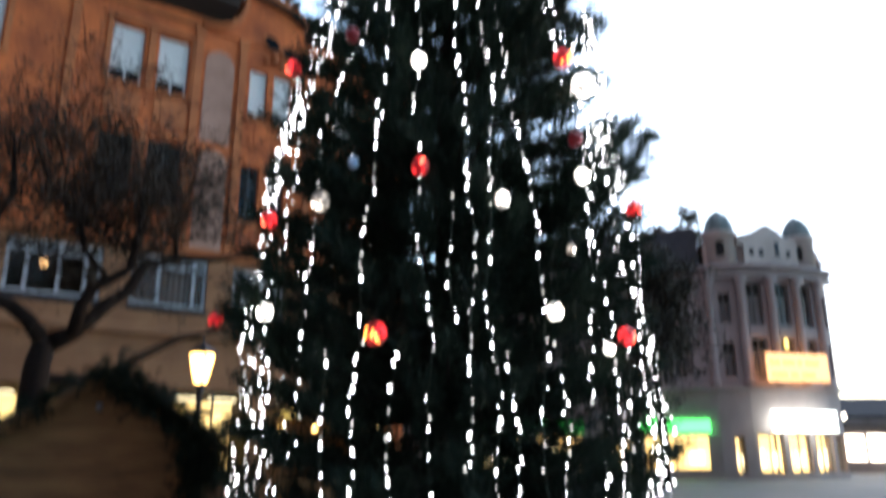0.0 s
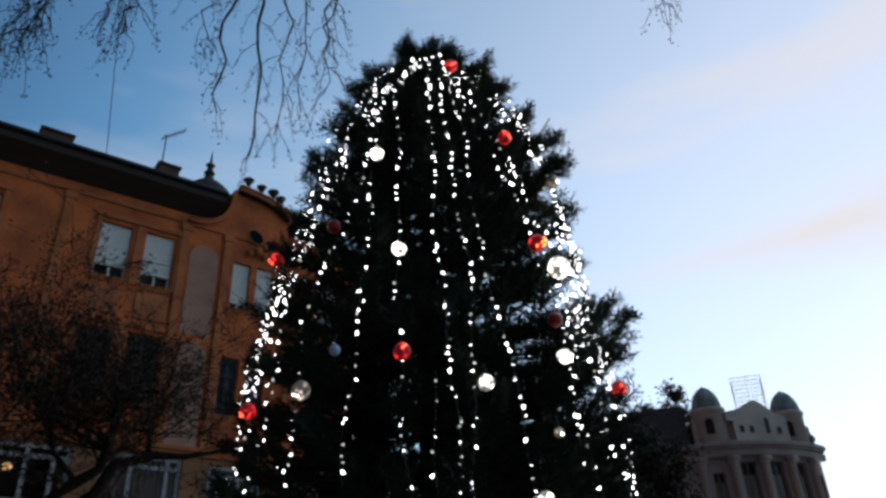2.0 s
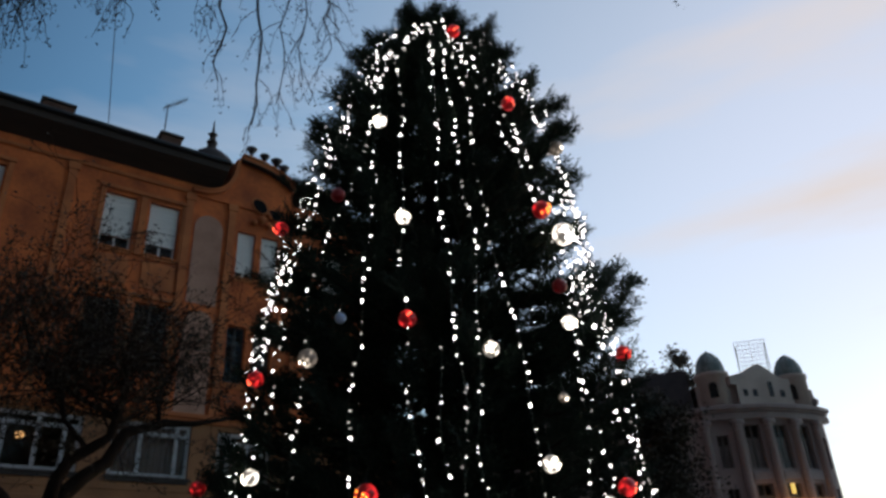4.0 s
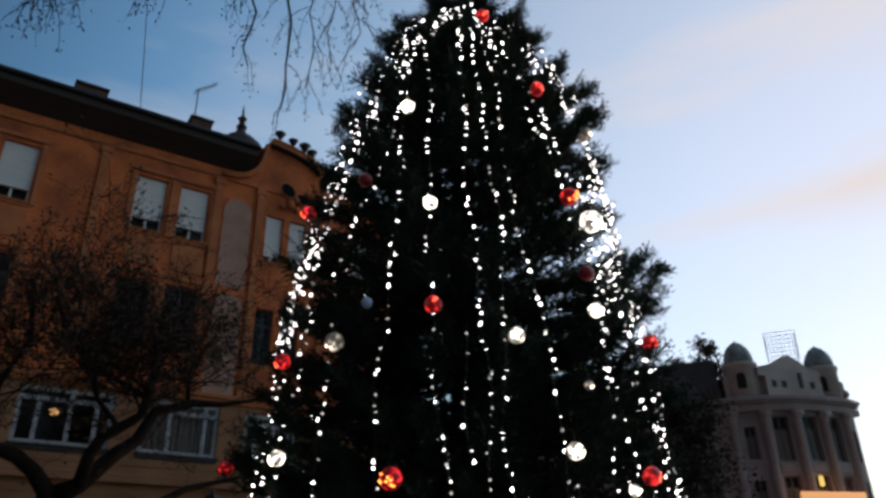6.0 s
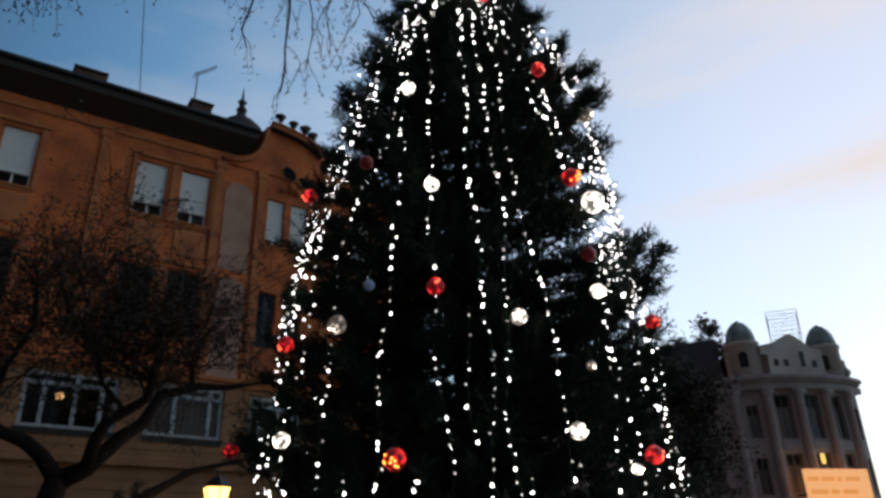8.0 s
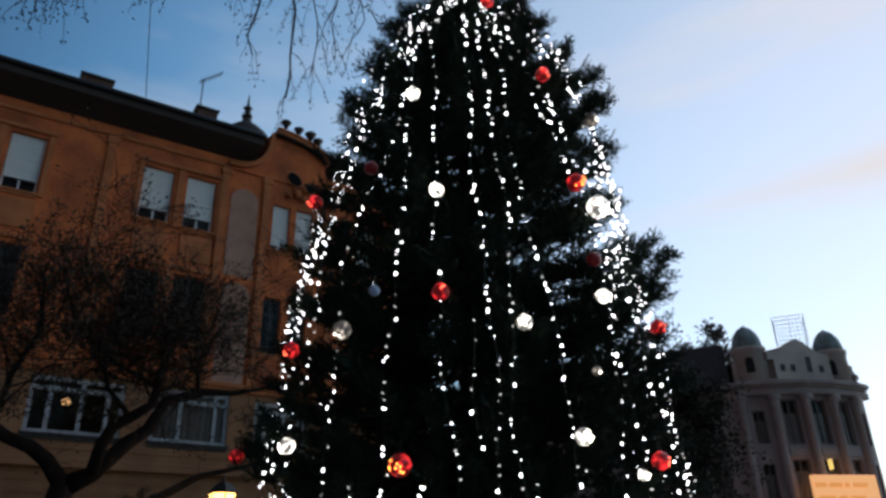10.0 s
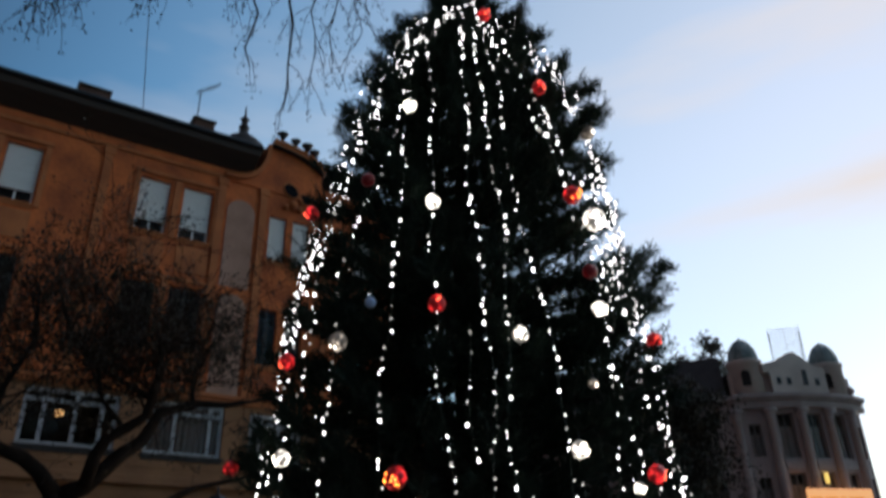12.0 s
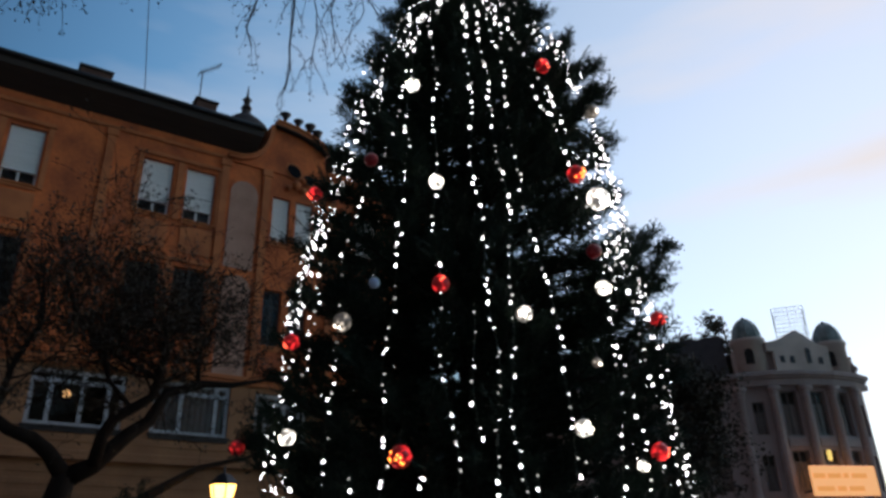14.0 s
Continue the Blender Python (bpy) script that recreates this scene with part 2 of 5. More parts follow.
# ---- geometry helpers ----
class Geo:
    """Gathers vertices and faces of one mesh."""

    def __init__(self):
        self.v, self.f = [], []

    def add(self, verts, faces):
        k = len(self.v)
        self.v.extend(verts)
        self.f.extend([tuple(i + k for i in f) for f in faces])
        return self

    def box(self, x0, y0, z0, x1, y1, z1, bev=0.0):
        if bev:
            b = bev
            vs, ring = [], []
            for z, q in ((z0, b), (z0 + b, 0), (z1 - b, 0), (z1, b)):
                vs += [(x0 + q, y0 + q, z), (x1 - q, y0 + q, z), (x1 - q, y1 - q, z), (x0 + q, y1 - q, z)]
            fs = [(3, 2, 1, 0), (12, 13, 14, 15)]
            for r in range(3):
                for i in range(4):
                    j = (i + 1) % 4
                    fs.append((r * 4 + i, r * 4 + j, r * 4 + 4 + j, r * 4 + 4 + i))
            return self.add(vs, fs)
        vs = [(x0, y0, z0), (x1, y0, z0), (x1, y1, z0), (x0, y1, z0), (x0, y0, z1), (x1, y0, z1), (x1, y1, z1), (x0, y1, z1)]
        return self.add(vs, [(3, 2, 1, 0), (4, 5, 6, 7), (0, 1, 5, 4), (1, 2, 6, 5), (2, 3, 7, 6), (3, 0, 4, 7)])

    def prism(self, outline, y0, y1):
        """An outline of (x, z), extruded along y."""
        n = len(outline)
        vs = [(x, y0, z) for x, z in outline] + [(x, y1, z) for x, z in outline]
        fs = [tuple(range(n)), tuple(range(2 * n - 1, n - 1, -1))]
        fs += [(i, i + n, (i + 1) % n + n, (i + 1) % n) for i in range(n)]
        return self.add(vs, fs)

    def slab(self, plan, z0, z1):
        """A plan of (x, y), extruded upwards."""
        n = len(plan)
        vs = [(x, y, z0) for x, y in plan] + [(x, y, z1) for x, y in plan]
        fs = [tuple(range(n - 1, -1, -1)), tuple(range(n, 2 * n))]
        fs += [(i, (i + 1) % n, (i + 1) % n + n, i + n) for i in range(n)]
        return self.add(vs, fs)

    def lathe(self, profile, cx=0, cy=0, n=16, cap=True):
        vs, fs = [], []
        for r, z in profile:
            for i in range(n):
                a = 2 * math.pi * i / n
                vs.append((cx + r * math.cos(a), cy + r * math.sin(a), z))
        for k in range(len(profile) - 1):
            for i in range(n):
                j = (i + 1) % n
                fs.append((k * n + i, k * n + j, (k + 1) * n + j, (k + 1) * n + i))
        if cap:
            fs.append(tuple(range(n - 1, -1, -1)))
            fs.append(tuple(range((len(profile) - 1) * n, len(profile) * n)))
        return self.add(vs, fs)

    def ball(self, c, r, n=10, m=6):
        prof = [(max(1e-4, r * math.sin(math.pi * k / m)), -r * math.cos(math.pi * k / m)) for k in range(m + 1)]
        g = Geo().lathe(prof, n=n, cap=False)
        return self.add([(x + c[0], y + c[1], z + c[2]) for x, y, z in g.v], g.f)

    def tube(self, pts, radii, n=6):
        pts = [Vector(p) for p in pts]
        vs, fs = [], []
        side = None
        for k, p in enumerate(pts):
            d = (pts[min(k + 1, len(pts) - 1)] - pts[max(k - 1, 0)]).normalized()
            if side is None:
                side = d.cross(Vector((0.31, 0.2, 0.93)) if abs(d.z) < 0.9 else Vector((1, 0, 0))).normalized()
            else:
                side = (side - d * side.dot(d)).normalized()
            up = d.cross(side)
            r = radii[k] if hasattr(radii, "__len__") else radii
            for i in range(n):
                a = 2 * math.pi * i / n
                vs.append(tuple(p + (side * math.cos(a) + up * math.sin(a)) * r))
        for k in range(len(pts) - 1):
            for i in range(n):
                j = (i + 1) % n
                fs.append((k * n + i, k * n + j, (k + 1) * n + j, (k + 1) * n + i))
        fs.append(tuple(range(n - 1, -1, -1)))
        fs.append(tuple(range((len(pts) - 1) * n, len(pts) * n)))
        return self.add(vs, fs)

    def mesh(self, name, mat, smooth=False):
        me = bpy.data.meshes.new(name)
        me.from_pydata([tuple(v) for v in self.v], [], self.f)
        me.materials.append(mat)
        if smooth:
            me.polygons.foreach_set("use_smooth", [True] * len(me.polygons))
        me.update()
        return me


def thing(name, m, label, category, group="", kind=""):
    ob = new(name)
    ob.matrix_world = m
    return tagged(ob, label, category, group, kind)


def part(name, geo, mat, parent, label="", smooth=False, kind=""):
    me = geo if isinstance(geo, bpy.types.Mesh) else geo.mesh(name, mat, smooth)
    ob = new(name, me)
    ob.parent = parent
    if label or kind:
        tagged(ob, label, "", "", kind)
    return ob


def solid(name, geo, mat, label, category, m=None, kind="", group="", smooth=False):
    ob = new(name, geo.mesh(name, mat, smooth))
    if m:
        ob.matrix_world = m
    return tagged(ob, label, category, group, kind)


def pierced(x0, x1, z0, z1, thick, holes):
    """A wall in the plane y = 0, going in to y = thick, with rectangular holes (x0, z0, x1, z1)."""
    xs = sorted({x0, x1, *[h[0] for h in holes], *[h[2] for h in holes]})
    zs = sorted({z0, z1, *[h[1] for h in holes], *[h[3] for h in holes]})
    xs, zs = [x for x in xs if x0 <= x <= x1], [z for z in zs if z0 <= z <= z1]

    def full(i, k):
        if not (0 <= i < len(xs) - 1 and 0 <= k < len(zs) - 1):
            return False
        x, z = (xs[i] + xs[i + 1]) / 2, (zs[k] + zs[k + 1]) / 2
        return not any(h[0] < x < h[2] and h[1] < z < h[3] for h in holes)

    g, known = Geo(), {}

    def corner_at(x, y, z):
        key = (round(x, 4), y, round(z, 4))
        if key not in known:
            known[key] = len(g.v)
            g.v.append((x, y, z))
        return known[key]

    for i in range(len(xs) - 1):
        for k in range(len(zs) - 1):
            if not full(i, k):
                continue
            a, b, c, d = xs[i], xs[i + 1], zs[k], zs[k + 1]
            q = [corner_at(*p) for p in ((a, 0, c), (b, 0, c), (b, 0, d), (a, 0, d), (a, thick, c), (b, thick, c), (b, thick, d), (a, thick, d))]
            for f, keep in (((0, 1, 2, 3), True), ((7, 6, 5, 4), True), ((4, 5, 1, 0), not full(i, k - 1)), ((3, 2, 6, 7), not full(i, k + 1)),
                            ((0, 3, 7, 4), not full(i - 1, k)), ((1, 5, 6, 2), not full(i + 1, k))):
                if keep:
                    g.f.append(tuple(q[n] for n in f))
    return g


def window(parent, x0, z0, x1, z1, depth=0.14, uprights=(0.5,), bars=(0.72,), frame_mat=None, blind=0.0, sill=True, curtain=False, fw=0.06, cloth=None, sill_mat=None, drop=1.0):
    """Fills a hole with frame, panes and, where it has one, a roller blind let down by that share."""
    frame_mat = frame_mat or WHITE_WOOD
    hub = new("window")
    hub.parent = parent
    hub.location = (x0, depth, z0)
    w, h = x1 - x0, z1 - z0
    g = Geo().box(0, 0, 0, fw, 0.07, h, 0.008).box(w - fw, 0, 0, w, 0.07, h, 0.008).box(fw, 0, 0, w - fw, 0.07, fw, 0.008).box(fw, 0, h - fw, w - fw, 0.07, h, 0.008)
    for u in uprights:
        g.box(u * w - fw / 2, -0.01, fw, u * w + fw / 2, 0.06, h - fw, 0.008)
    for b in bars:
        g.box(fw, -0.006, b * h - fw / 2, w - fw, 0.058, b * h + fw / 2, 0.006)
    part("frame", g, frame_mat, hub)
    cuts = [0.0, *uprights, 1.0]
    for a, b in zip(cuts, cuts[1:]):
        p = part("pane", Geo().box(a * w + fw / 2, 0.03, fw / 2, b * w - fw / 2, 0.036, h - fw / 2), PANE, hub)
        p.visible_shadow = False
    if sill:
        part("sill", Geo().box(-0.06, -depth - 0.09, -0.07, w + 0.06, -0.002, -0.002, 0.012).box(-0.02, -depth - 0.05, -0.16, w + 0.02, -depth - 0.002, -0.071, 0.01), sill_mat or OCHRE_TRIM, hub)
    if blind:
        n = int(blind * h / 0.055)
        edge = [(-0.034, h)]
        for i in range(n):
            z = h - 0.055 * i
            edge += [(-0.050, z - 0.008), (-0.050, z - 0.046), (-0.038, z - 0.052)]
        edge += [(-0.065, h - 0.055 * n), (-0.065, h - 0.055 * n - 0.05), (-0.025, h - 0.055 * n - 0.05), (-0.025, h)]
        m_ = len(edge)
        g = Geo().add([(0.02, y, z) for y, z in edge] + [(w - 0.02, y, z) for y, z in edge], [(i, (i + 1) % m_, (i + 1) % m_ + m_, i + m_) for i in range(m_)])
        part("blind", g, BLIND, hub, "white slatted roller blind let down")
    if curtain:
        g = Geo()
        n = int(w / 0.05)
        vs, fs = [], []
        for i in range(n + 1):
            x = i * w / n
            y = 0.16 + 0.025 * math.sin(i * 1.9) + 0.01 * math.sin(i * 0.7)
            vs += [(x, y, 0), (x, y, h * drop)]
        fs = [(2 * i, 2 * i + 2, 2 * i + 3, 2 * i + 1) for i in range(n)]
        g.add(vs, fs)
        g.add([(x, y + 0.006, z) for x, y, z in vs], [f[::-1] for f in fs])
        part("curtain", g, cloth or CURTAIN, hub)
    return hub


# ---- ground ----
g = Geo()
n = 40
for i in range(n + 1):
    for j in range(n + 1):
        a, b = (i / n * 2 - 1), (j / n * 2 - 1)
        g.v.append((900 * a * abs(a), 900 * b * abs(b), 0.0))
for i in range(n):
    for j in range(n):
        k = i * (n + 1) + j
        g.f.append((k, k + n + 1, k + n + 2, k + 1))
solid("ground", g, PAVING, "grey stone paving of the town square", "ground", kind="structure")

# ---- the ochre apartment house ----
HOUSE = pose(-9.78, 19.71, 0, 0, 0, 35)
house = thing("apartment_house", HOUSE, "ochre rendered apartment house with dark eaves and curved gable", "house")
U0, U1 = -14.0, 10.0
holes_top = [(-8.9, 12.2, -7.97, 14.05), (-7.55, 12.2, -6.62, 14.05), (-5.05, 12.2, -4.12, 14.05), (-3.7, 12.2, -2.77, 14.05),
             (0.0, 12.2, 0.93, 14.05), (1.35, 12.2, 2.28, 14.05), (4.26, 12.1, 4.88, 13.8), (5.1, 12.1, 5.72, 13.8), (7.4, 12.1, 8.2, 13.8)]
holes_mid = [(-8.9, 8.5, -7.97, 10.6), (-7.55, 8.5, -6.62, 10.6), (-5.05, 8.5, -4.12, 10.6), (-3.7, 8.5, -2.77, 10.6),
             (-0.1, 8.5, 0.93, 10.6), (1.32, 8.5, 2.32, 10.6), (4.18, 8.5, 4.80, 10.4), (5.05, 8.5, 5.67, 10.4), (7.4, 8.5, 8.2, 10.4)]
holes_low = [(-8.6, 5.58, -6.5, 7.0), (-5.0, 5.58, -2.9, 7.0), (-1.87, 5.58, 0.5, 7.08), (1.25, 5.58, 3.42, 7.08), (4.2, 5.58, 5.9, 7.0)]
holes_shop = [(-11.5, 0.5, -9.0, 3.3), (-8.4, 0.5, -5.9, 3.3), (-5.3, 0.5, -2.8, 3.3), (-2.2, 0.5, 0.2, 3.3), (0.9, 0.0, 2.0, 2.9), (2.7, 0.5, 5.1, 3.3), (5.8, 0.5, 8.2, 3.3)]
part("wall", pierced(U0, U1, 7.3, 15.35, 0.4, holes_top + holes_mid), OCHRE, house, "ochre render, stained")
# the shade on the lower storeys is put into this wall's colour
part("lower_wall", pierced(U0, U1, 0, 7.3, 0.4, holes_low + holes_shop), CREAM_SHADED, house, "cream render with string courses, colour darkened for shade")
part("back_wall", Geo().box(U0, 9.6, 0, U1, 10, 15.35), OCHRE, house)
part("end_wall", Geo().box(U0 - 0.4, 0, 0, U0 - 0.002, 10, 15.35), OCHRE, house)
part("end_wall", Geo().box(U1 + 0.002, 0, 0, U1 + 0.4, 10, 15.35), OCHRE, house)
# floors and rear sheet in the darkened room colour
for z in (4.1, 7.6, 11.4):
    part("storey", Geo().box(U0, 0.42, z, U1, 9.58, z + 0.25), DARK_ROOM, house)
part("room_back", Geo().box(U0, 3.5, 0, U1, 3.6, 15.3), DARK_ROOM, house)
# roof: soffit that flares out, gutter, slope
part("eave", Geo().add([(U0 - 0.5, 0.0, 15.12), (3.5, 0.0, 15.12), (3.5, -0.72, 15.53), (U0 - 0.5, -0.72, 15.53),
                (U0 - 0.5, 0.0, 15.9), (3.5, 0.0, 15.9), (3.5, -0.72, 15.8), (U0 - 0.5, -0.72, 15.8)],
               [(0, 1, 2, 3), (7, 6, 5, 4), (3, 2, 6, 7), (0, 3, 7, 4), (1, 5, 6, 2), (0, 4, 5, 1)]), EAVE, house, "dark boarded eaves")
part("gutter", Geo().tube([(U0 - 0.5, -0.79, 15.84), (3.52, -0.79, 15.84)], 0.08, 8), IRON, house)
part("roof", Geo().add([(U0 - 0.6, -0.75, 15.86), (U1 + 0.5, -0.75 + 1.2, 15.86 + 0.84), (U1 + 0.5, 5, 19.3), (U0 - 0.6, 5, 19.3), (U0 - 0.6, 10.7, 15.8), (U1 + 0.5, 10.7, 15.8),
                        (3.5, -0.75, 15.86), (3.7, 0.45, 16.7)],
                       [(0, 6, 7, 2, 3), (7, 1, 2), (3, 2, 5, 4)]), ROOF, house, "dark sheet roof")
part("attic_end", Geo().add([(U0 - 0.4, 0, 15.3), (U0 - 0.4, 10, 15.3), (U0 - 0.4, 5, 19.2)], [(0, 1, 2)]), OCHRE, house)


def chimney(x, y, z0, z1, w, d):
    hub = part("chimney", Geo().box(x, y, z0, x + w, y + d, z1, 0.02), CHIMNEY, house, "small dark brick chimney")
    part("cap", Geo().box(x - 0.06, y - 0.06, z1 + 0.001, x + w + 0.06, y + d + 0.06, z1 + 0.12, 0.02), ROOF, hub)


chimney(-2.15, 2.4, 16.6, 18.32, 1.0, 0.6)
chimney(1.85, 2.4, 16.6, 18.4, 0.75, 0.6)
chimney(-9.0, 2.4, 16.6, 18.4, 1.0, 0.6)
# cornices and string courses
part("cornice", Geo().box(U0, -0.16, 7.28, U1, -0.002, 7.42, 0.02).box(U0, -0.10, 7.16, U1, -0.002, 7.279, 0.02), OCHRE_TRIM, house)
part("cornice", Geo().box(U0, -0.12, 4.86, U1, -0.002, 4.98, 0.02).box(U0, -0.2, 4.72, U1, -0.002, 4.859, 0.02), CREAM_SHADED, house)
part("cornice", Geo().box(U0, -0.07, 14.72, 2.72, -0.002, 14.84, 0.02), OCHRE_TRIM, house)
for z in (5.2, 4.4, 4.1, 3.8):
    part("string_course", Geo().box(U0, -0.025, z, U1, -0.002, z + 0.16, 0.008), CREAM_SHADED, house)
# flat pilasters between the bays
for x in (-10.2, -6.1, -1.15, 2.42, 3.86, 6.3, 9.2):
    part("pilaster", Geo().box(x, -0.09, 7.43, x + 0.24, -0.002, 14.6, 0.02).box(x - 0.05, -0.12, 14.45, x + 0.29, -0.002, 14.7, 0.02).box(x - 0.05, -0.12, 7.43, x + 0.29, -0.002, 7.75, 0.02), OCHRE_TRIM, house)
# surrounds of the window pairs
for x0, x1 in ((-8.9, -6.62), (-5.05, -2.77), (0.0, 2.28)):
    for z0, z1 in ((12.2, 14.05), (8.5, 10.6)):
        for a, b in ((x0 - 0.16, x0 - 0.02), (x1 + 0.06, x1 + 0.2), ((x0 + x1) / 2 - 0.1, (x0 + x1) / 2 + 0.1)):
            part("window_jamb", Geo().box(a, -0.06, z0 - 0.1, b, -0.002, z1 + 0.12, 0.015), OCHRE_TRIM, house)
        part("window_hood", Geo().box(x0 - 0.2, -0.1, z1 + 0.121, x1 + 0.24, -0.002, z1 + 0.24, 0.02), OCHRE_TRIM, house)
    part("apron", Geo().box(x0 - 0.05, -0.045, 11.05, x0 + 0.95, -0.002, 11.95, 0.02), OCHRE_TRIM, house)
    part("apron", Geo().box(x1 - 0.93, -0.045, 11.05, x1 + 0.05, -0.002, 11.95, 0.02), OCHRE_TRIM, house)
# blank niche with a round head
arch = [(2.78, 10.9), (3.72, 10.9), (3.72, 13.6)] + [(3.25 + 0.47 * math.cos(a), 13.6 + 0.47 * math.sin(a)) for a in np.linspace(0.2, math.pi - 0.2, 9)] + [(2.78, 13.6)]
part("niche", Geo().prism(arch, -0.03, -0.002), PALE, house, "pale round-headed plaster panel")
part("niche", Geo().prism([(x, z - 3.6 if z < 13 else z - 3.4) for x, z in arch], -0.03, -0.002), PALE, house, "pale round-headed plaster panel")
# curved gable: a deep quarter hollow that climbs to a peak and falls away to the far side
sweep = [(2.55 + 1.52 * math.sin(a), 14.78 + 1.66 * (1 - math.cos(a)) ** 1.3) for a in np.linspace(0, math.pi / 2, 14)]
fall = [(4.08, 16.46), (4.45, 16.43), (4.8, 16.38), (5.15, 16.30), (5.5, 16.18), (5.8, 16.03), (6.05, 15.8)]
gable = [(2.55, 14.7)] + sweep + fall + [(6.1, 15.45)] + [(6.2 + 0.9 * (1 - math.cos(a)), 15.4 - 0.55 * math.sin(a)) for a in np.linspace(0.2, math.pi / 2, 6)] + [(7.3, 14.7)]
part("gable", Geo().prism(gable, -0.06, 1.0), OCHRE, house, "curved ochre gable")


def band(path, low, high):
    """Outline of a strip that follows a path of (x, z), between two distances from it."""
    outs = []
    for k, (x, z) in enumerate(path):
        (xa, za), (xb, zb) = path[max(k - 1, 0)], path[min(k + 1, len(path) - 1)]
        ln = math.hypot(xb - xa, zb - za)
        outs.append(((za - zb) / ln, (xb - xa) / ln))
    return [(x + nx * low, z + nz * low) for (x, z), (nx, nz) in zip(path, outs)] + [(x + nx * high, z + nz * high) for (x, z), (nx, nz) in reversed(list(zip(path, outs)))]


part("coping", Geo().prism(band(sweep, 0.002, 0.11), -0.22, 1.05).prism(band(sweep, 0.111, 0.15), -0.28, 1.05), OCHRE_TRIM, house, "rendered coping of the gable")
part("coping", Geo().prism(band(fall, 0.05, 0.19), -0.30, 1.05).prism(band(fall, 0.191, 0.25), -0.36, 1.05), OCHRE_TRIM, house, "rendered coping of the gable")
# dark strip: the overhang's shadow under the coping is put into its colour
part("soffit_shadow", Geo().prism(band(fall, 0.002, 0.048), -0.29, -0.062), EAVE, house, "underside of the coping, its shadow put into the dark colour")
OVAL_PANE = material("dark_pane", (0.012, 0.013, 0.015), 0.6, var=0.1, bump=0)
OVAL_PANE.node_tree.nodes["Principled BSDF"].inputs["Specular IOR Level"].default_value = 0.02
for ox, oz, tilt, ra, rb in ((4.92, 14.92, -42, 0.29, 0.21), (5.46, 14.70, -30, 0.22, 0.16)):
    c, q = math.cos(radians(tilt)), math.sin(radians(tilt))
    ring, oval = ([(ox + (ra * e * math.cos(a)) * c - (rb * e * math.sin(a)) * q, oz + (ra * e * math.cos(a)) * q + (rb * e * math.sin(a)) * c) for a in np.linspace(0, 2 * math.pi, 20, endpoint=False)] for e in (1.22, 1.0))
    hub = part("oval_window", Geo().prism(ring, -0.09, -0.062), OCHRE_TRIM, house)
    part("pane", Geo().prism(oval, -0.105, -0.092), OVAL_PANE, hub, "dark slanting oval pane")
part("ornament", Geo().ball((5.0, -0.16, 14.35), 0.16, 10, 6).ball((4.75, -0.1, 14.22), 0.12, 8, 5).ball((5.28, -0.1, 14.22), 0.12, 8, 5).ball((5.25, -0.14, 14.6), 0.11, 8, 5), OCHRE_TRIM, house, "stucco ornament")


def urn(x, y, z, s=1.0):
    prof = [(0.10, -0.08), (0.12, 0.04), (0.05, 0.1), (0.045, 0.2), (0.09, 0.28), (0.13, 0.36), (0.20, 0.45), (0.19, 0.47), (0.12, 0.46), (0.08, 0.52), (0.02, 0.56)]
    part("urn", Geo().lathe([(r * s, z + h * s) for r, h in prof], x, y, 12), IRON, house, "dark urn on the gable", True)


urn(4.46, -0.05, 16.72)
urn(4.96, -0.05, 16.62, 0.95)
urn(5.42, -0.05, 16.5, 1.1)
urn(5.72, -0.05, 16.36, 1.0)
# small turret roof with finial behind the gable
hub = part("turret", Geo().lathe([(0.95, 16.2), (0.9, 16.9), (0.8, 17.25), (0.5, 17.55), (0.22, 17.75), (0.14, 18.0)], 3.5, 1.6, 16), ROOF, house, "dark curved turret roof", True)
part("finial", Geo().lathe([(0.14, 18.0), (0.2, 18.05), (0.2, 18.12), (0.12, 18.16), (0.12, 18.4), (0.18, 18.46), (0.06, 18.56), (0.04, 18.8), (0.015, 19.1)], 3.5, 1.6, 10), ROOF, hub, "", True)
# rooftop aerials
g = Geo().tube([(0.2, 3.0, 17.3), (-0.6, 3.0, 25.5)], 0.016, 6)
part("aerial", g, IRON, house, "thin mast")
g = Geo().tube([(2.05, 3.0, 17.0), (2.05, 3.0, 20.2)], 0.025, 6).tube([(1.9, 3.0, 20.0), (2.75, 3.0, 20.75)], 0.02, 5)
for k in range(7):
    x, z = 1.95 + k * 0.12, 20.04 + k * 0.106
    g.tube([(x, 2.75, z), (x, 3.25, z)], 0.012, 4)
part("aerial", g, IRON, house, "television aerial")
for x0, z0, x1, z1 in holes_top:
    window(house, x0, z0, x1, z1, 0.16, blind=0.76 if x0 < 4 else 0.85, bars=(0.25,))
for x0, z0, x1, z1 in holes_mid:
    window(house, x0, z0, x1, z1, 0.16, frame_mat=DARK_WOOD, bars=(0.7,))
# roof-dark sills: the shadow band under these windows is put into their colour
for x0, z0, x1, z1 in holes_low:
    window(house, x0, z0, x1, z1, 0.08, uprights=(0.36, 0.82) if x0 == 1.25 else (0.22, 0.55, 0.825), bars=(0.79,), frame_mat=SHADED_WHITE, curtain=x0 != -1.87, fw=0.11, sill_mat=ROOF)
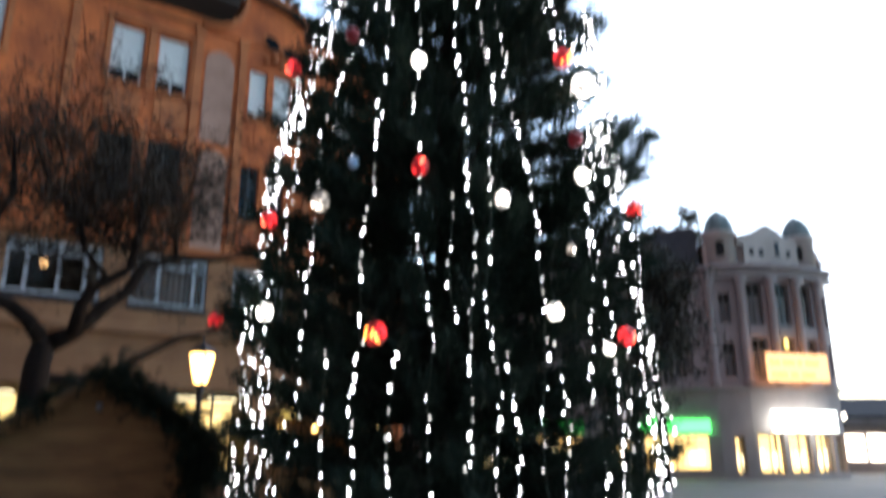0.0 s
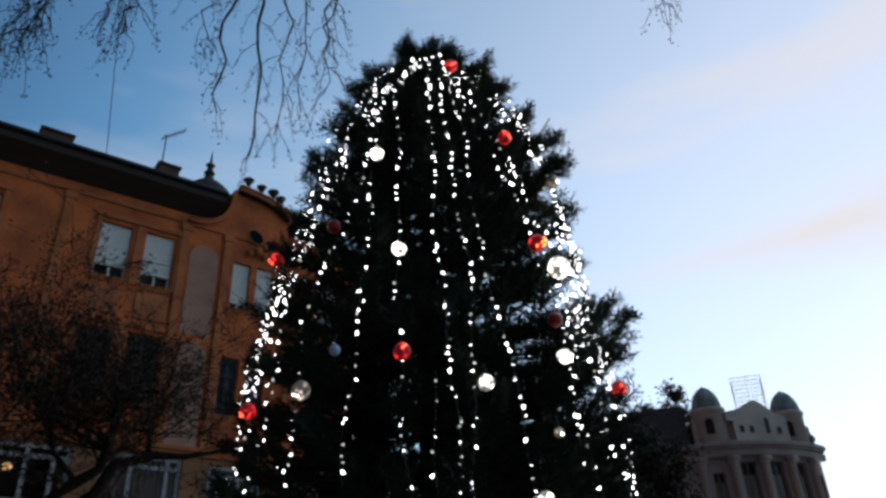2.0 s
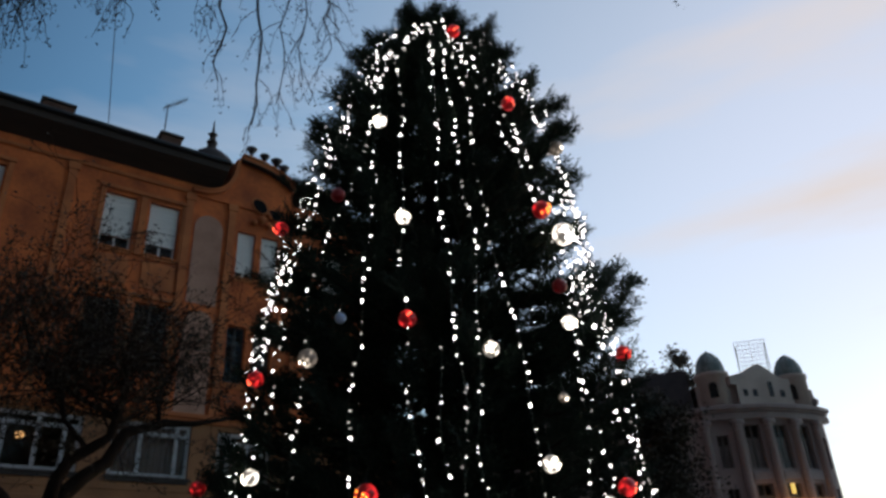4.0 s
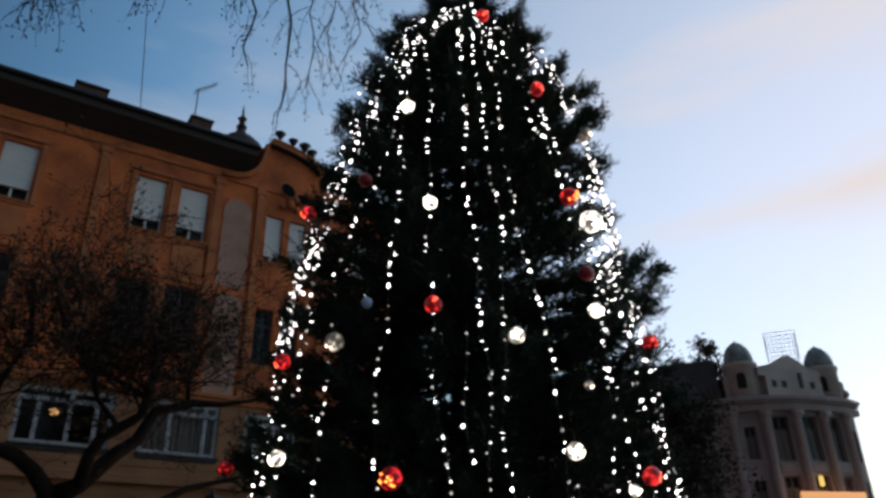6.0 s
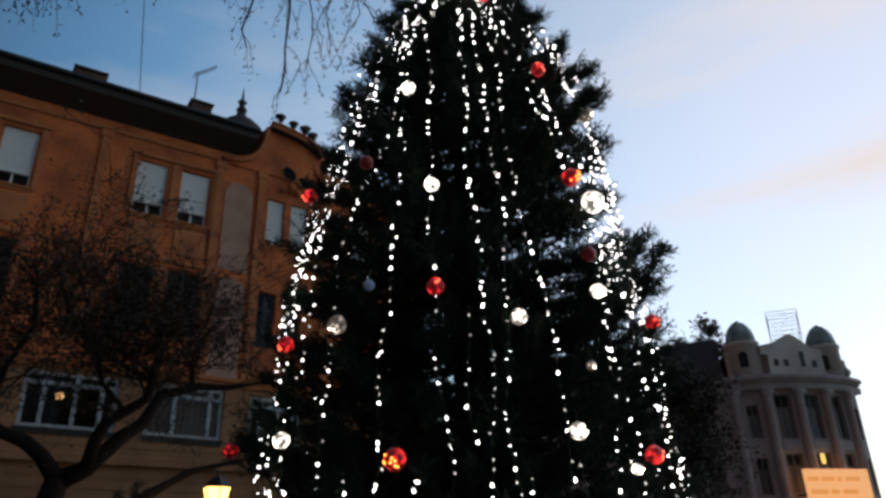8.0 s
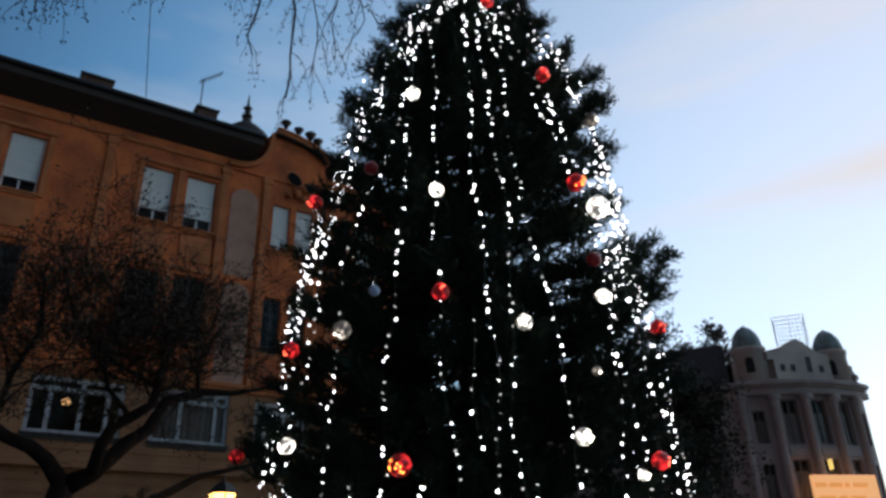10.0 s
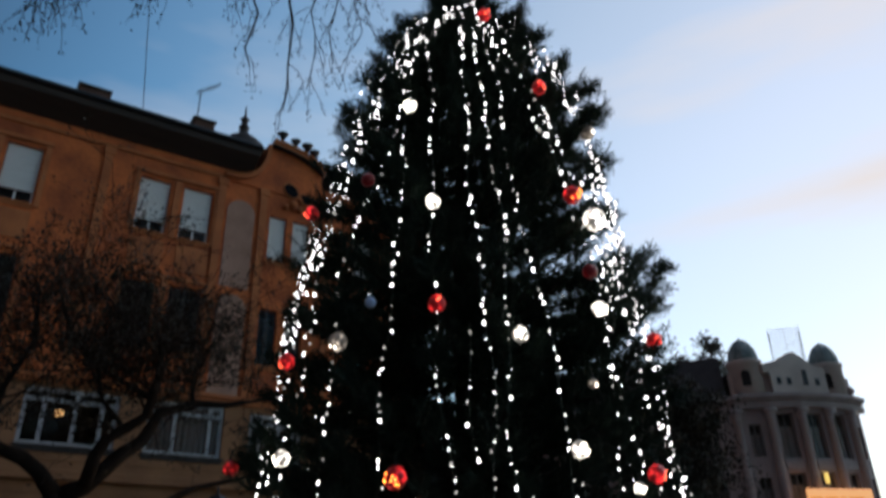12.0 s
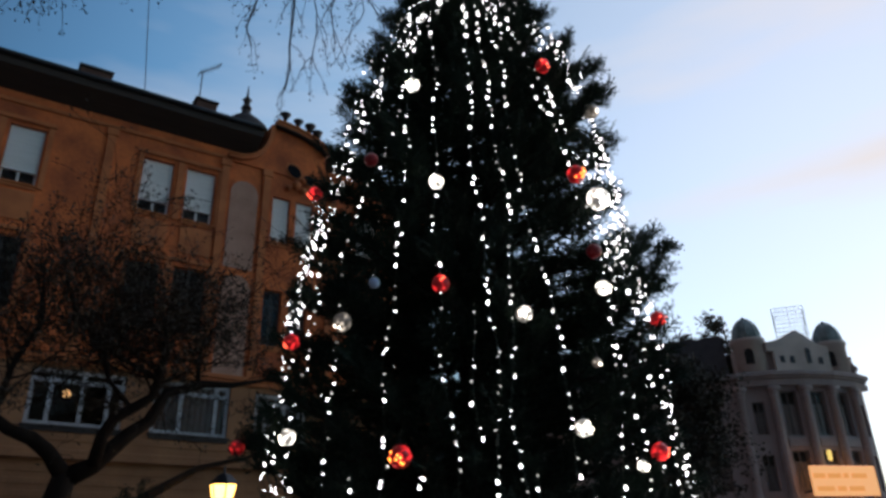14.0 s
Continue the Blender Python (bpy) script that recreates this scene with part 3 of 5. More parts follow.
for x0, z0, x1, z1 in holes_shop:
    hub = window(house, x0, z0, x1, z1, 0.1, uprights=(0.5,), bars=(0.8,), frame_mat=DARK_WOOD, sill=False)
    w, h = x1 - x0, z1 - z0
    part("display_light", Geo().box(0.1, 1.5, 0.5, w - 0.1, 1.52, h - 0.3), SHOP_YELLOW if int(x0) % 2 else SHOP_WARM, hub, "lit yellow shop interior")
    part("tube_light", Geo().box(0.2, 0.8, h - 0.25, w * 0.45, 0.86, h - 0.2).box(w * 0.55, 0.8, h - 0.25, w - 0.2, 0.86, h - 0.2), SHOP_WHITE, hub, "white ceiling tubes")
lamp = thing("ceiling_lamp", HOUSE @ pose(-0.85, 1.1, 6.33), "round warm ceiling lamp glowing inside a window", "lamp")
part("shade", Geo().ball((0, 0, 0.33), 0.12, 12, 8), BULB_ROOM, lamp, "glowing shade", True)
part("rod", Geo().tube([(0, 0, 0.46), (0, 0, 1.27)], 0.012, 6), IRON, lamp)

# ---- the grey corner building with two small domes ----
corner = thing("corner_building", pose(0, 0, 0), "grey stone corner building with bowed front and domes", "building")
A = Vector((15.54, 42.2, 0))
wing_len = 16.0
wing_dir = Vector((math.cos(radians(-18)), math.sin(radians(-18)), 0))
WING = Matrix.Translation(A - wing_dir * wing_len) @ pose(0, 0, 0, 0, 0, -18)


def bay_window(m, x0, z0, x1, z1):
    hub = window(corner, x0, z0, x1, z1, 0.12, frame_mat=WOOD_GREY, bars=(0.7,), sill=False, curtain=z0 > 4, cloth=CURTAIN_PALE, drop=0.72)
    hub.matrix_basis = m @ Matrix.Translation((x0, 0.2, z0))
    return hub


def placed(ob, m):
    ob.matrix_basis = m
    return ob


def facade(m, w, holes, top, shops):
    placed(part("wall", pierced(0, w, 0, top, 0.5, holes + shops), STONE, corner), m)
    for h in holes:
        bay_window(m, *h)
    for i, (x0, z0, x1, z1) in enumerate(shops):
        hub = bay_window(m, x0, z0, x1, z1)
        ww, hh = x1 - x0, z1 - z0
        part("display_light", Geo().box(0.05, 0.9, 0.05, ww - 0.05, 0.92, hh - 0.1), SHOP_WARM, hub, "lit shop interior")
        part("tube_light", Geo().box(ww * 0.12, 0.5, 0.3, ww * 0.42, 0.6, hh * 0.6).box(ww * 0.68, 0.5, 0.3, ww * 0.9, 0.6, hh * 0.5), SHOP_WHITE, hub, "bright display lamps")


wing_holes = []
for k in range(7):
    x = 0.7 + k * 2.2
    for z0, z1 in ((5.7, 7.6), (8.8, 10.7)):
        wing_holes.append((x, z0, x + 1.0, z1))
facade(WING, wing_len, wing_holes, 12.0, [(1.0, 0.5, 4.6, 2.45), (5.4, 0.5, 8.4, 2.45), (9.2, 0.5, 11.4, 2.45), (11.8, 0.5, 15.4, 2.45)])
placed(part("ledge", Geo().box(0, -0.3, 4.8, wing_len, -0.002, 5.05, 0.04).box(0, -0.35, 11.7, wing_len, -0.002, 12.0, 0.05).box(0, -0.12, 8.2, wing_len, -0.002, 8.35, 0.03), STONE, corner), WING)
placed(part("mansard_roof", Geo().add([(0, -0.2, 12.0), (wing_len - 0.3, -0.2, 12.0), (wing_len - 0.4, 1.3, 14.75), (0, 1.3, 14.9), (0, 9, 15.6), (wing_len - 0.9, 9, 15.4), (0, 9, 0), (wing_len - 0.9, 9, 0)],
                      [(0, 1, 2, 3), (3, 2, 5, 4), (4, 5, 7, 6)]), ROOF, corner, "dark mansard roof"), WING)
placed(part("end_wall", Geo().add([(0, 0, 0), (0, 9, 0), (0, 9, 15.6), (0, 1.3, 14.9), (0, -0.2, 12.0), (-0.3, 0, 0), (-0.3, 9, 0), (-0.3, 9, 15.6), (-0.3, 1.3, 14.9), (-0.3, -0.2, 12.0)],
                                         [(0, 1, 2, 3, 4), (9, 8, 7, 6, 5), (2, 7, 8, 3), (3, 8, 9, 4), (4, 9, 5, 0), (1, 6, 7, 2)]), STONE, corner), WING)
for x0, x1, nm in ((11.7, 15.5, "green_sign"), (0.9, 8.5, "green_sign")):
    placed(part(nm, Geo().box(x0, -0.25, 2.52, x1, -0.004, 3.2, 0.03), GREEN_SIGN if x0 > 10 else material("dull_green_sign", (0.03, 0.25, 0.06), 0.5, emit=(0.05, 0.6, 0.1), power=0.15), corner, "glowing green shop fascia"), WING)
# bowed front: five flat bays that turn
p, BAYS = A.copy(), []
for ang, w in ((-10, 1.75), (2, 1.75), (14, 1.75), (26, 1.75), (40, 1.42)):
    BAYS.append((Matrix.Translation(p) @ pose(0, 0, 0, 0, 0, ang), w))
    p = p + Vector((math.cos(radians(ang)), math.sin(radians(ang)), 0)) * w
end_point = p
for k, (m, w) in enumerate(BAYS):
    holes = [(0.42, 8.5, 1.33, 10.95), (0.42, 5.6, 1.33, 7.7)] if 0 < k < 4 else [(0.55, 8.6, 1.2, 10.4), (0.55, 5.6, 1.2, 7.5)]
    shops = [(0.7, 0.35, 1.25, 2.3)] if k == 0 else [(0.2, 0.35, w - 0.12, 2.45)]
    facade(m, w, holes, 12.0, shops)
    shaft = [(0.30, 5.06), (0.30, 5.3), (0.24, 5.42), (0.225, 5.5), (0.235, 7.2), (0.20, 10.55), (0.26, 10.6), (0.22, 10.66), (0.25, 10.8), (0.31, 10.92)]
    placed(part("column", Geo().lathe(shaft, 0, -0.1, 14).box(-0.34, -0.42, 10.93, 0.34, -0.002, 11.2, 0.03).box(-0.34, -0.42, 5.051, 0.34, -0.002, 5.06), STONE, corner, "engaged stone column", True), m)
    placed(part("ledge", Geo().box(-0.05, -0.34, 4.8, w + 0.05, -0.002, 5.05, 0.04), STONE, corner), m)
    placed(part("cornice", Geo().box(-0.08, -0.35, 11.21, w + 0.08, -0.002, 11.6, 0.04).box(-0.14, -0.62, 11.72, w + (0.14 if k < 4 else -0.25), -0.002, 12.0, 0.05).box(-0.1, -0.48, 11.601, w + (0.1 if k < 4 else -0.2), -0.002, 11.719, 0.03), STONE, corner, "heavy projecting cornice"), m)
    if k in (1, 2, 3):
        placed(part("spandrel", Geo().box(0.35, -0.1, 7.85, 1.4, -0.002, 8.35, 0.03), STONE, corner), m)
    placed(part("attic_wall", Geo().box(0.0, 0.12, 12.001, w, 0.5, 13.35), STONE_LIGHT if k in (0, 1, 2, 3) else STONE, corner), m)
# side wall, back and flat roof
back = [(*A.xy,)] + [tuple((m @ Vector((w, 0, 0))).xy) for m, w in BAYS]
far_r, far_l = end_point + Vector((2.5, 9, 0)), A + Vector((-2, 12, 0))
d = far_r - end_point
SIDE = Matrix.Translation(end_point) @ pose(0, 0, 0, 0, 0, math.degrees(math.atan2(d.y, d.x)))
facade(SIDE, d.length, [(1.5 + 2.2 * i, z0, 2.5 + 2.2 * i, z0 + 1.9) for i in range(3) for z0 in (5.7, 8.8)], 12.0, [])
placed(part("cornice", Geo().box(0, -0.2, 11.72, d.length, -0.002, 12.0, 0.05).box(0, -0.3, 4.8, d.length, -0.002, 5.05, 0.04), STONE, corner), SIDE)
mid = sum((Vector((*q, 0)) for q in back), Vector()) / len(back)
inner = [tuple((Vector((*q, 0)) + (mid + Vector((0.6, 5, 0)) - Vector((*q, 0))).normalized() * 0.3).xy) for q in back]
part("roof", Geo().slab(inner + [tuple(far_r.xy), tuple(far_l.xy)], 13.25, 13.45), ROOF, corner)
part("inner_floor", Geo().slab(inner + [tuple(far_r.xy), tuple(far_l.xy)], 4.6, 4.75), DARK_ROOM, corner)
part("back_wall", Geo().slab([tuple(far_r.xy), tuple(far_l.xy), (far_l.x, far_l.y + 0.4), (far_r.x, far_r.y + 0.4)], 0, 13.3), STONE, corner)
# solid dark block in place of the unlit rooms
part("dark_core", Geo().slab([tuple((Vector((*q, 0)) + Vector((0.3, 2.2, 0))).xy) for q in back] + [tuple(far_r.xy), tuple(far_l.xy)], 0, 13.2), DARK_ROOM, corner)


def dome(cx, cy, r, z0):
    hub = part("turret", Geo().lathe([(r * 1.12, 11.9), (r * 1.12, z0 - 0.25), (r * 1.22, z0 - 0.2), (r * 1.22, z0), (r, z0 + 0.01)], cx, cy, 20), STONE_LIGHT, corner, "round attic turret", True)
    prof = [(r * (1 - t ** 2.3) ** 0.72, z0 + 1.72 * r * t) for t in np.linspace(0.0, 0.98, 11)] + [(0.06, z0 + 1.74 * r), (0.05, z0 + 1.78 * r), (0.02, z0 + 1.82 * r)]
    part("dome", Geo().lathe(prof, cx, cy, 20), COPPER, hub, "green weathered copper dome", True)
    rib = Geo().tube([(q + 0.01, 0, zz) for q, zz in prof[:-3]], 0.03, 4).mesh("rib", COPPER)
    for k in range(10):
        part("rib", rib, COPPER, hub).matrix_basis = pose(cx, cy, 0, 0, 0, 36 * k)
    win = [(0.24 * math.cos(a), 0.26 + 0.24 * math.sin(a)) for a in np.linspace(0, math.pi, 10)] + [(-0.24, -0.42), (0.24, -0.42)]
    f = Vector((-cx, -cy, 0)).normalized()
    o = part("arched_opening", Geo().prism(win, -0.02, 0.05), material("opening_dark", (0.02, 0.02, 0.02), 0.9, var=0.1, bump=0), hub, "dark arched opening")
    o.matrix_basis = Matrix.Translation((cx + f.x * r * 1.12, cy + f.y * r * 1.12, 12.9)) @ pose(0, 0, 0, 0, 0, math.degrees(math.atan2(f.y, f.x)) + 90)


dome(45.6 * math.sin(radians(21.4)), 45.6 * math.cos(radians(21.4)), 0.82, 14.05)
dome(48.8 * math.sin(radians(26.6)), 48.8 * math.cos(radians(26.6)), 0.80, 14.05)
part("finial", Geo().lathe([(0.16, 12.0), (0.16, 12.12), (0.07, 12.2), (0.07, 12.3), (0.2, 12.42), (0.24, 12.56), (0.18, 12.7), (0.06, 12.8), (0.02, 12.95)], end_point.x - 0.25, end_point.y - 0.2, 12), STONE, corner, "stone urn at the cornice end", True)
# pediment over the middle bays
m, w = BAYS[2]
ped = [(-1.75, 13.2), (2.3, 13.2), (2.3, 13.6), (1.6, 13.75), (0.8, 14.32), (0.4, 14.5), (0.0, 14.38), (-0.75, 13.95), (-1.75, 13.7)]
placed(part("pediment", Geo().prism(ped, 0.0, 0.45), STONE_LIGHT, corner, "pale curved pediment"), m)
placed(part("attic_panel", Geo().box(-1.35, 0.0, 12.001, 2.1, 0.118, 13.199), STONE_LIGHT, corner), m)
for x in (-1.0, -0.35, 0.75, 1.5):
    placed(part("attic_opening", Geo().box(x, -0.03, 12.55, x + 0.28, -0.004, 12.95 if x != 0.75 else 13.45, 0.01), IRON, corner, "dark attic opening"), m)
# signs
m, w = BAYS[2]
bb = placed(part("banner_sign", Geo().box(-1.4, -1.0, 5.2, 2.5, -0.85, 6.72, 0.03), ORANGE_SIGN, corner, "glowing orange billboard with two unreadable lines"), m)
for z, segs in ((6.2, ((-1.3, -0.6), (-0.45, 0.35), (0.5, 0.8), (1.0, 1.9))), (5.55, ((-1.2, -0.2), (0.0, 0.5), (0.7, 1.6)))):
    for a, b in segs:
        part("lettering", Geo().box(a, -1.02, z - 0.12, b, -1.004, z + 0.12), SIGN_INK, bb)
part("bracket", Geo().box(-1.4, -0.84, 5.4, -1.3, -0.1, 5.5).box(2.0, -0.84, 5.4, 2.1, 0.2, 5.5).box(0.3, -0.84, 5.4, 0.4, -0.1, 5.5), IRON, bb)
placed(part("fascia_sign", Geo().box(-1.1, -0.75, 2.55, 2.85, -0.4, 3.6, 0.05), WHITE_SIGN, corner, "bright white illuminated shop fascia"), m)
placed(part("lamp_sign", Geo().box(0.25, -0.6, 7.05, 0.42, -0.45, 7.6, 0.03), SHOP_YELLOW, corner, "small lit sign"), m)
# rooftop hoarding frame
g = Geo()
for i in range(9):
    x = -0.96 + i * 0.24
    g.tube([(x, 0, 13.4 if i % 4 == 0 else 15.7), (x, 0, 17.6)], 0.018 if i % 4 == 0 else 0.010, 5)
for k in range(8):
    g.tube([(-0.96, 0, 15.7 + k * 0.27), (0.96, 0, 15.7 + k * 0.27)], 0.018, 5)
g.tube([(-0.9, 0, 17.3), (-0.9, 1.4, 13.5)], 0.03, 5).tube([(0.9, 0, 17.3), (0.9, 1.4, 13.5)], 0.03, 5)
placed(part("hoarding_frame", g, PAINTED_STEEL, corner, "empty steel hoarding frame"), pose(21.4, 46.9, 0, 0, 0, -18))

# ---- far side of the square ----
def plain_house(name, m, w, d, h, floors, label, cols):
    hub = thing(name, m, label, "house")
    holes = [(w * (i + 0.5) / cols - 0.55, 1.2 + f * 3.6, w * (i + 0.5) / cols + 0.55, 3.1 + f * 3.6) for i in range(cols) for f in range(floors)]
    part("wall", pierced(0, w, 0, h, 0.4, holes), STONE, hub)
    part("side_wall", Geo().box(-0.4, 0, 0, -0.002, d, h).box(w + 0.002, 0, 0, w + 0.4, d, h), STONE, hub)
    # dark block stands in for unlit rooms
    part("inside", Geo().box(0, 1.8, 0, w, d, h - 0.1), DARK_ROOM, hub)
    part("roof", Geo().add([(-0.6, -0.5, h), (w + 0.6, -0.5, h), (w + 0.6, d / 2, h + 2.6), (-0.6, d / 2, h + 2.6), (-0.6, d, h), (w + 0.6, d, h)], [(0, 1, 2, 3), (3, 2, 5, 4), (0, 3, 4), (1, 5, 2)]), ROOF, hub)
    part("eave", Geo().box(-0.5, -0.45, h - 0.2, w + 0.5, -0.002, h - 0.004, 0.04), EAVE, hub)
    for hh in holes:
        window(hub, *hh, 0.2, frame_mat=DARK_WOOD, sill=False)
    return hub


plain_house("town_house", pose(-14, 62, 0, 0, 0, 0), 28, 9, 10.5, 3, "dim grey town house across the square", 9)
plain_house("town_house", pose(36, 96, 0, 0, 0, -4), 30, 9, 5.6, 1, "low grey house at the end of the street", 9)

# unseen blocks, added to shape the sky light that reaches the facades
plain_house("town_house", pose(30, -24, 0, 0, 0, 180), 62, 9, 15.0, 4, "unseen grey house block added behind to cut the sky light", 14)
plain_house("town_house", pose(40, 14, 0, 0, 0, -90), 36, 9, 4.4, 1, "unseen low grey block added at the side, kept low to let the glow in", 9)
plain_house("town_house", pose(-30, -20, 0, 0, 0, 90), 26, 9, 14.5, 4, "unseen grey house block added at the side to cut the sky light", 7)

kiosk = thing("kiosk", pose(27.6, 52.5, 0, 0, 0, -22), "low street kiosk with brightly lit front", "kiosk")
part("body", Geo().box(0, 0.3, 0, 7, 3, 3.0, 0.03), STONE, kiosk)
part("roof", Geo().box(-0.3, -0.8, 3.001, 7.3, 3.2, 3.2, 0.04), ROOF, kiosk)
for k in range(5):
    hub = part("lit_window", Geo().box(0.25 + k * 1.35, 0.24, 0.9, 1.4 + k * 1.35, 0.298, 2.5, 0.01), SHOP_BRIGHT, kiosk, "bright lit window")
    part("frame", Geo().box(0.18 + k * 1.35, 0.2, 0.8, 0.249 + k * 1.35, 0.299, 2.6, 0.01), IRON, hub)
for k in range(4):
    lamp_post = thing("street_lamp", pose(33 + 4.0 * k, 62 + 9 * k, 0), "street lamp lit along the far street", "street lamp", "far street lamps")
    part("post", Geo().lathe([(0.12, 0), (0.07, 0.5), (0.05, 4.0)], n=8), IRON, lamp_post)
    part("globe", Geo().ball((0, 0, 4.2), 0.22, 10, 6), SHOP_BRIGHT, lamp_post, "glowing globe", True)

# ---- the decorated fir ----
TREE = (0.1, 9.5)
PROFILE_Z = [0.3, 1.08, 1.9, 2.9, 3.9, 5.07, 6.4, 7.4, 8.4, 9.2, 10.0, 10.5, 10.95, 11.3]
PROFILE_R = [2.3, 2.55, 2.57, 2.55, 2.48, 2.40, 2.2, 2.08, 1.9, 1.5, 1.08, 0.86, 0.6, 0.15]


def crown_radius(z, th):
    """Outline of the crown; th in radians, 0 towards the south."""
    r = float(np.interp(z, PROFILE_Z, PROFILE_R))
    lump = noise.noise(Vector((math.sin(th) * 2.2, math.cos(th) * 2.2, z * 1.3))) * 0.08 + noise.noise(Vector((math.sin(th) * 5, math.cos(th) * 5, z * 2.9 + 7))) * 0.07
    return r * (1 + lump)


def on_tree(r, th, z):
    return Vector((r * math.sin(th) + float(np.interp(z, (5.0, 7.5, 9.0, 10.5), (0.0, 0.12, 0.12, 0.08))), -r * math.cos(th), z))


rng = np.random.default_rng(4)


def spray_mesh(seed, length=0.42):
    """One flat fan of fir twigs, as triangles: stems and many needles. Points along +x, fan in the xy plane."""
    rg = np.random.default_rng(seed)
    tris = []

    def needles(a, b, size):
        ax = b - a
        ln = np.linalg.norm(ax)
        ax = ax / ln
        side = np.cross(ax, (0, 0, 1.0))
        side /= np.linalg.norm(side) + 1e-9
        up = np.cross(side, ax)
        n = int(ln / 0.028)
        for i in range(n):
            p = a + ax * ln * (i + rg.random()) / n
            for s in (-1, 1):
                d = ax * 0.55 + side * s * 0.8 + up * rg.uniform(-0.25, 0.7)
                d /= np.linalg.norm(d)
                wdt = np.cross(d, up) * 0.012
                tris.append((p - wdt, p + wdt, p + d * size * rg.uniform(0.8, 1.25)))
        w = up * 0.004 + side * 0.004
        tris.append((a - w, a + w, b))

    tip = np.array([length, 0, 0.06])
    needles(np.zeros(3), tip, 0.036)
    for k in range(3):
        t = 0.22 + 0.2 * k + rg.uniform(-0.04, 0.04)
        for s in (-1, 1):
            ln = length * (0.56 - 0.38 * t) * rg.uniform(0.8, 1.15)
            a = tip * t
            needles(a, a + np.array([0.72 * ln, s * 0.69 * ln, rg.uniform(-0.02, 0.07)]), 0.033)
    return np.array(tris)


SPRAYS = [spray_mesh(k) for k in range(5)]


def sprays_to_mesh(name, places, mat):
    """places: (position, direction, roll, scale) for each fan; returns one mesh."""
    blocks = []
    for i, (p, d, roll, s) in enumerate(places):
        d = np.array(d) / np.linalg.norm(d)
        side = np.cross((0, 0, 1.0), d)
        side /= np.linalg.norm(side) + 1e-9
        up = np.cross(d, side)
        c, q = math.cos(roll), math.sin(roll)
        m = np.stack([d, side * c + up * q, up * c - side * q], 0) * s
        blocks.append(SPRAYS[i % len(SPRAYS)].reshape(-1, 3) @ m + np.array(p))
    v = np.concatenate(blocks).astype(np.float32)
    me = bpy.data.meshes.new(name)
    nv = len(v)
    me.vertices.add(nv)
    me.vertices.foreach_set("co", v.ravel())
    me.loops.add(nv)
    me.loops.foreach_set("vertex_index", np.arange(nv, dtype=np.int32))
    me.polygons.add(nv // 3)
    me.polygons.foreach_set("loop_start", np.arange(0, nv, 3, dtype=np.int32))
    me.polygons.foreach_set("loop_total", np.full(nv // 3, 3, dtype=np.int32))
    me.materials.append(mat)
    me.update(calc_edges=True)
    return me


fir = thing("christmas_tree", pose(*TREE, 0), "tall dark green fir hung with light strings and balls", "tree")
part("trunk", Geo().tube([(0, 0, 0), (0.02, 0, 1.5), (0.0, 0.03, 4), (0.03, 0, 7), (0.05, 0, 9.5), (0.05, 0, 11.0)], [0.24, 0.2, 0.17, 0.11, 0.05, 0.015], 10), BARK, fir, "", True)
places, tips = [], []
# limbs in loose whorls
z = 0.75
while z < 10.4:
    count = 12 if z < 6 else (10 if z < 8 else 8)
    turn0 = rng.random() * 6.28
    for k in range(count):
        th = turn0 + k * 6.283 / count + rng.normal(0, 0.12)
        zz = z + rng.uniform(-0.1, 0.12)
        r = max(0.12, crown_radius(min(zz + 0.3, 11.2), th) * rng.uniform(0.92, 1.05) - float(np.interp(zz, (3, 6, 8, 9.2, 10), (0.06, 0.10, 0.08, 0.16, 0.34))))
        tips.append((th, zz, r, rng.uniform(0.15, 0.5)))
    z += 0.25 if z < 8.5 else 0.2
# long limbs that stand out of the outline
for deg, zz, r, lift in ((73, 4.45, 2.62, 1.1), (67, 4.6, 2.5, 1.05), (77, 4.3, 2.5, 0.9), (82, 4.5, 2.45, 0.9), (80, 7.75, 2.0, 0.55), (72, 8.0, 1.9, 0.5), (62, 8.4, 1.65, 0.45), (-84, 7.9, 1.85, 0.5), (-78, 7.6, 1.85, 0.4),
                         (75, 9.3, 1.3, 0.5), (64, 9.7, 1.05, 0.5), (85, 8.9, 1.5, 0.4), (-80, 9.4, 1.15, 0.4), (-78, 2.95, 2.75, 0.35), (-74, 2.75, 2.7, 0.3)):
    for j in range(2):
        tips.append((radians(deg) + j * 0.07, zz + j * 0.08, r * (1 - 0.06 * j), lift))
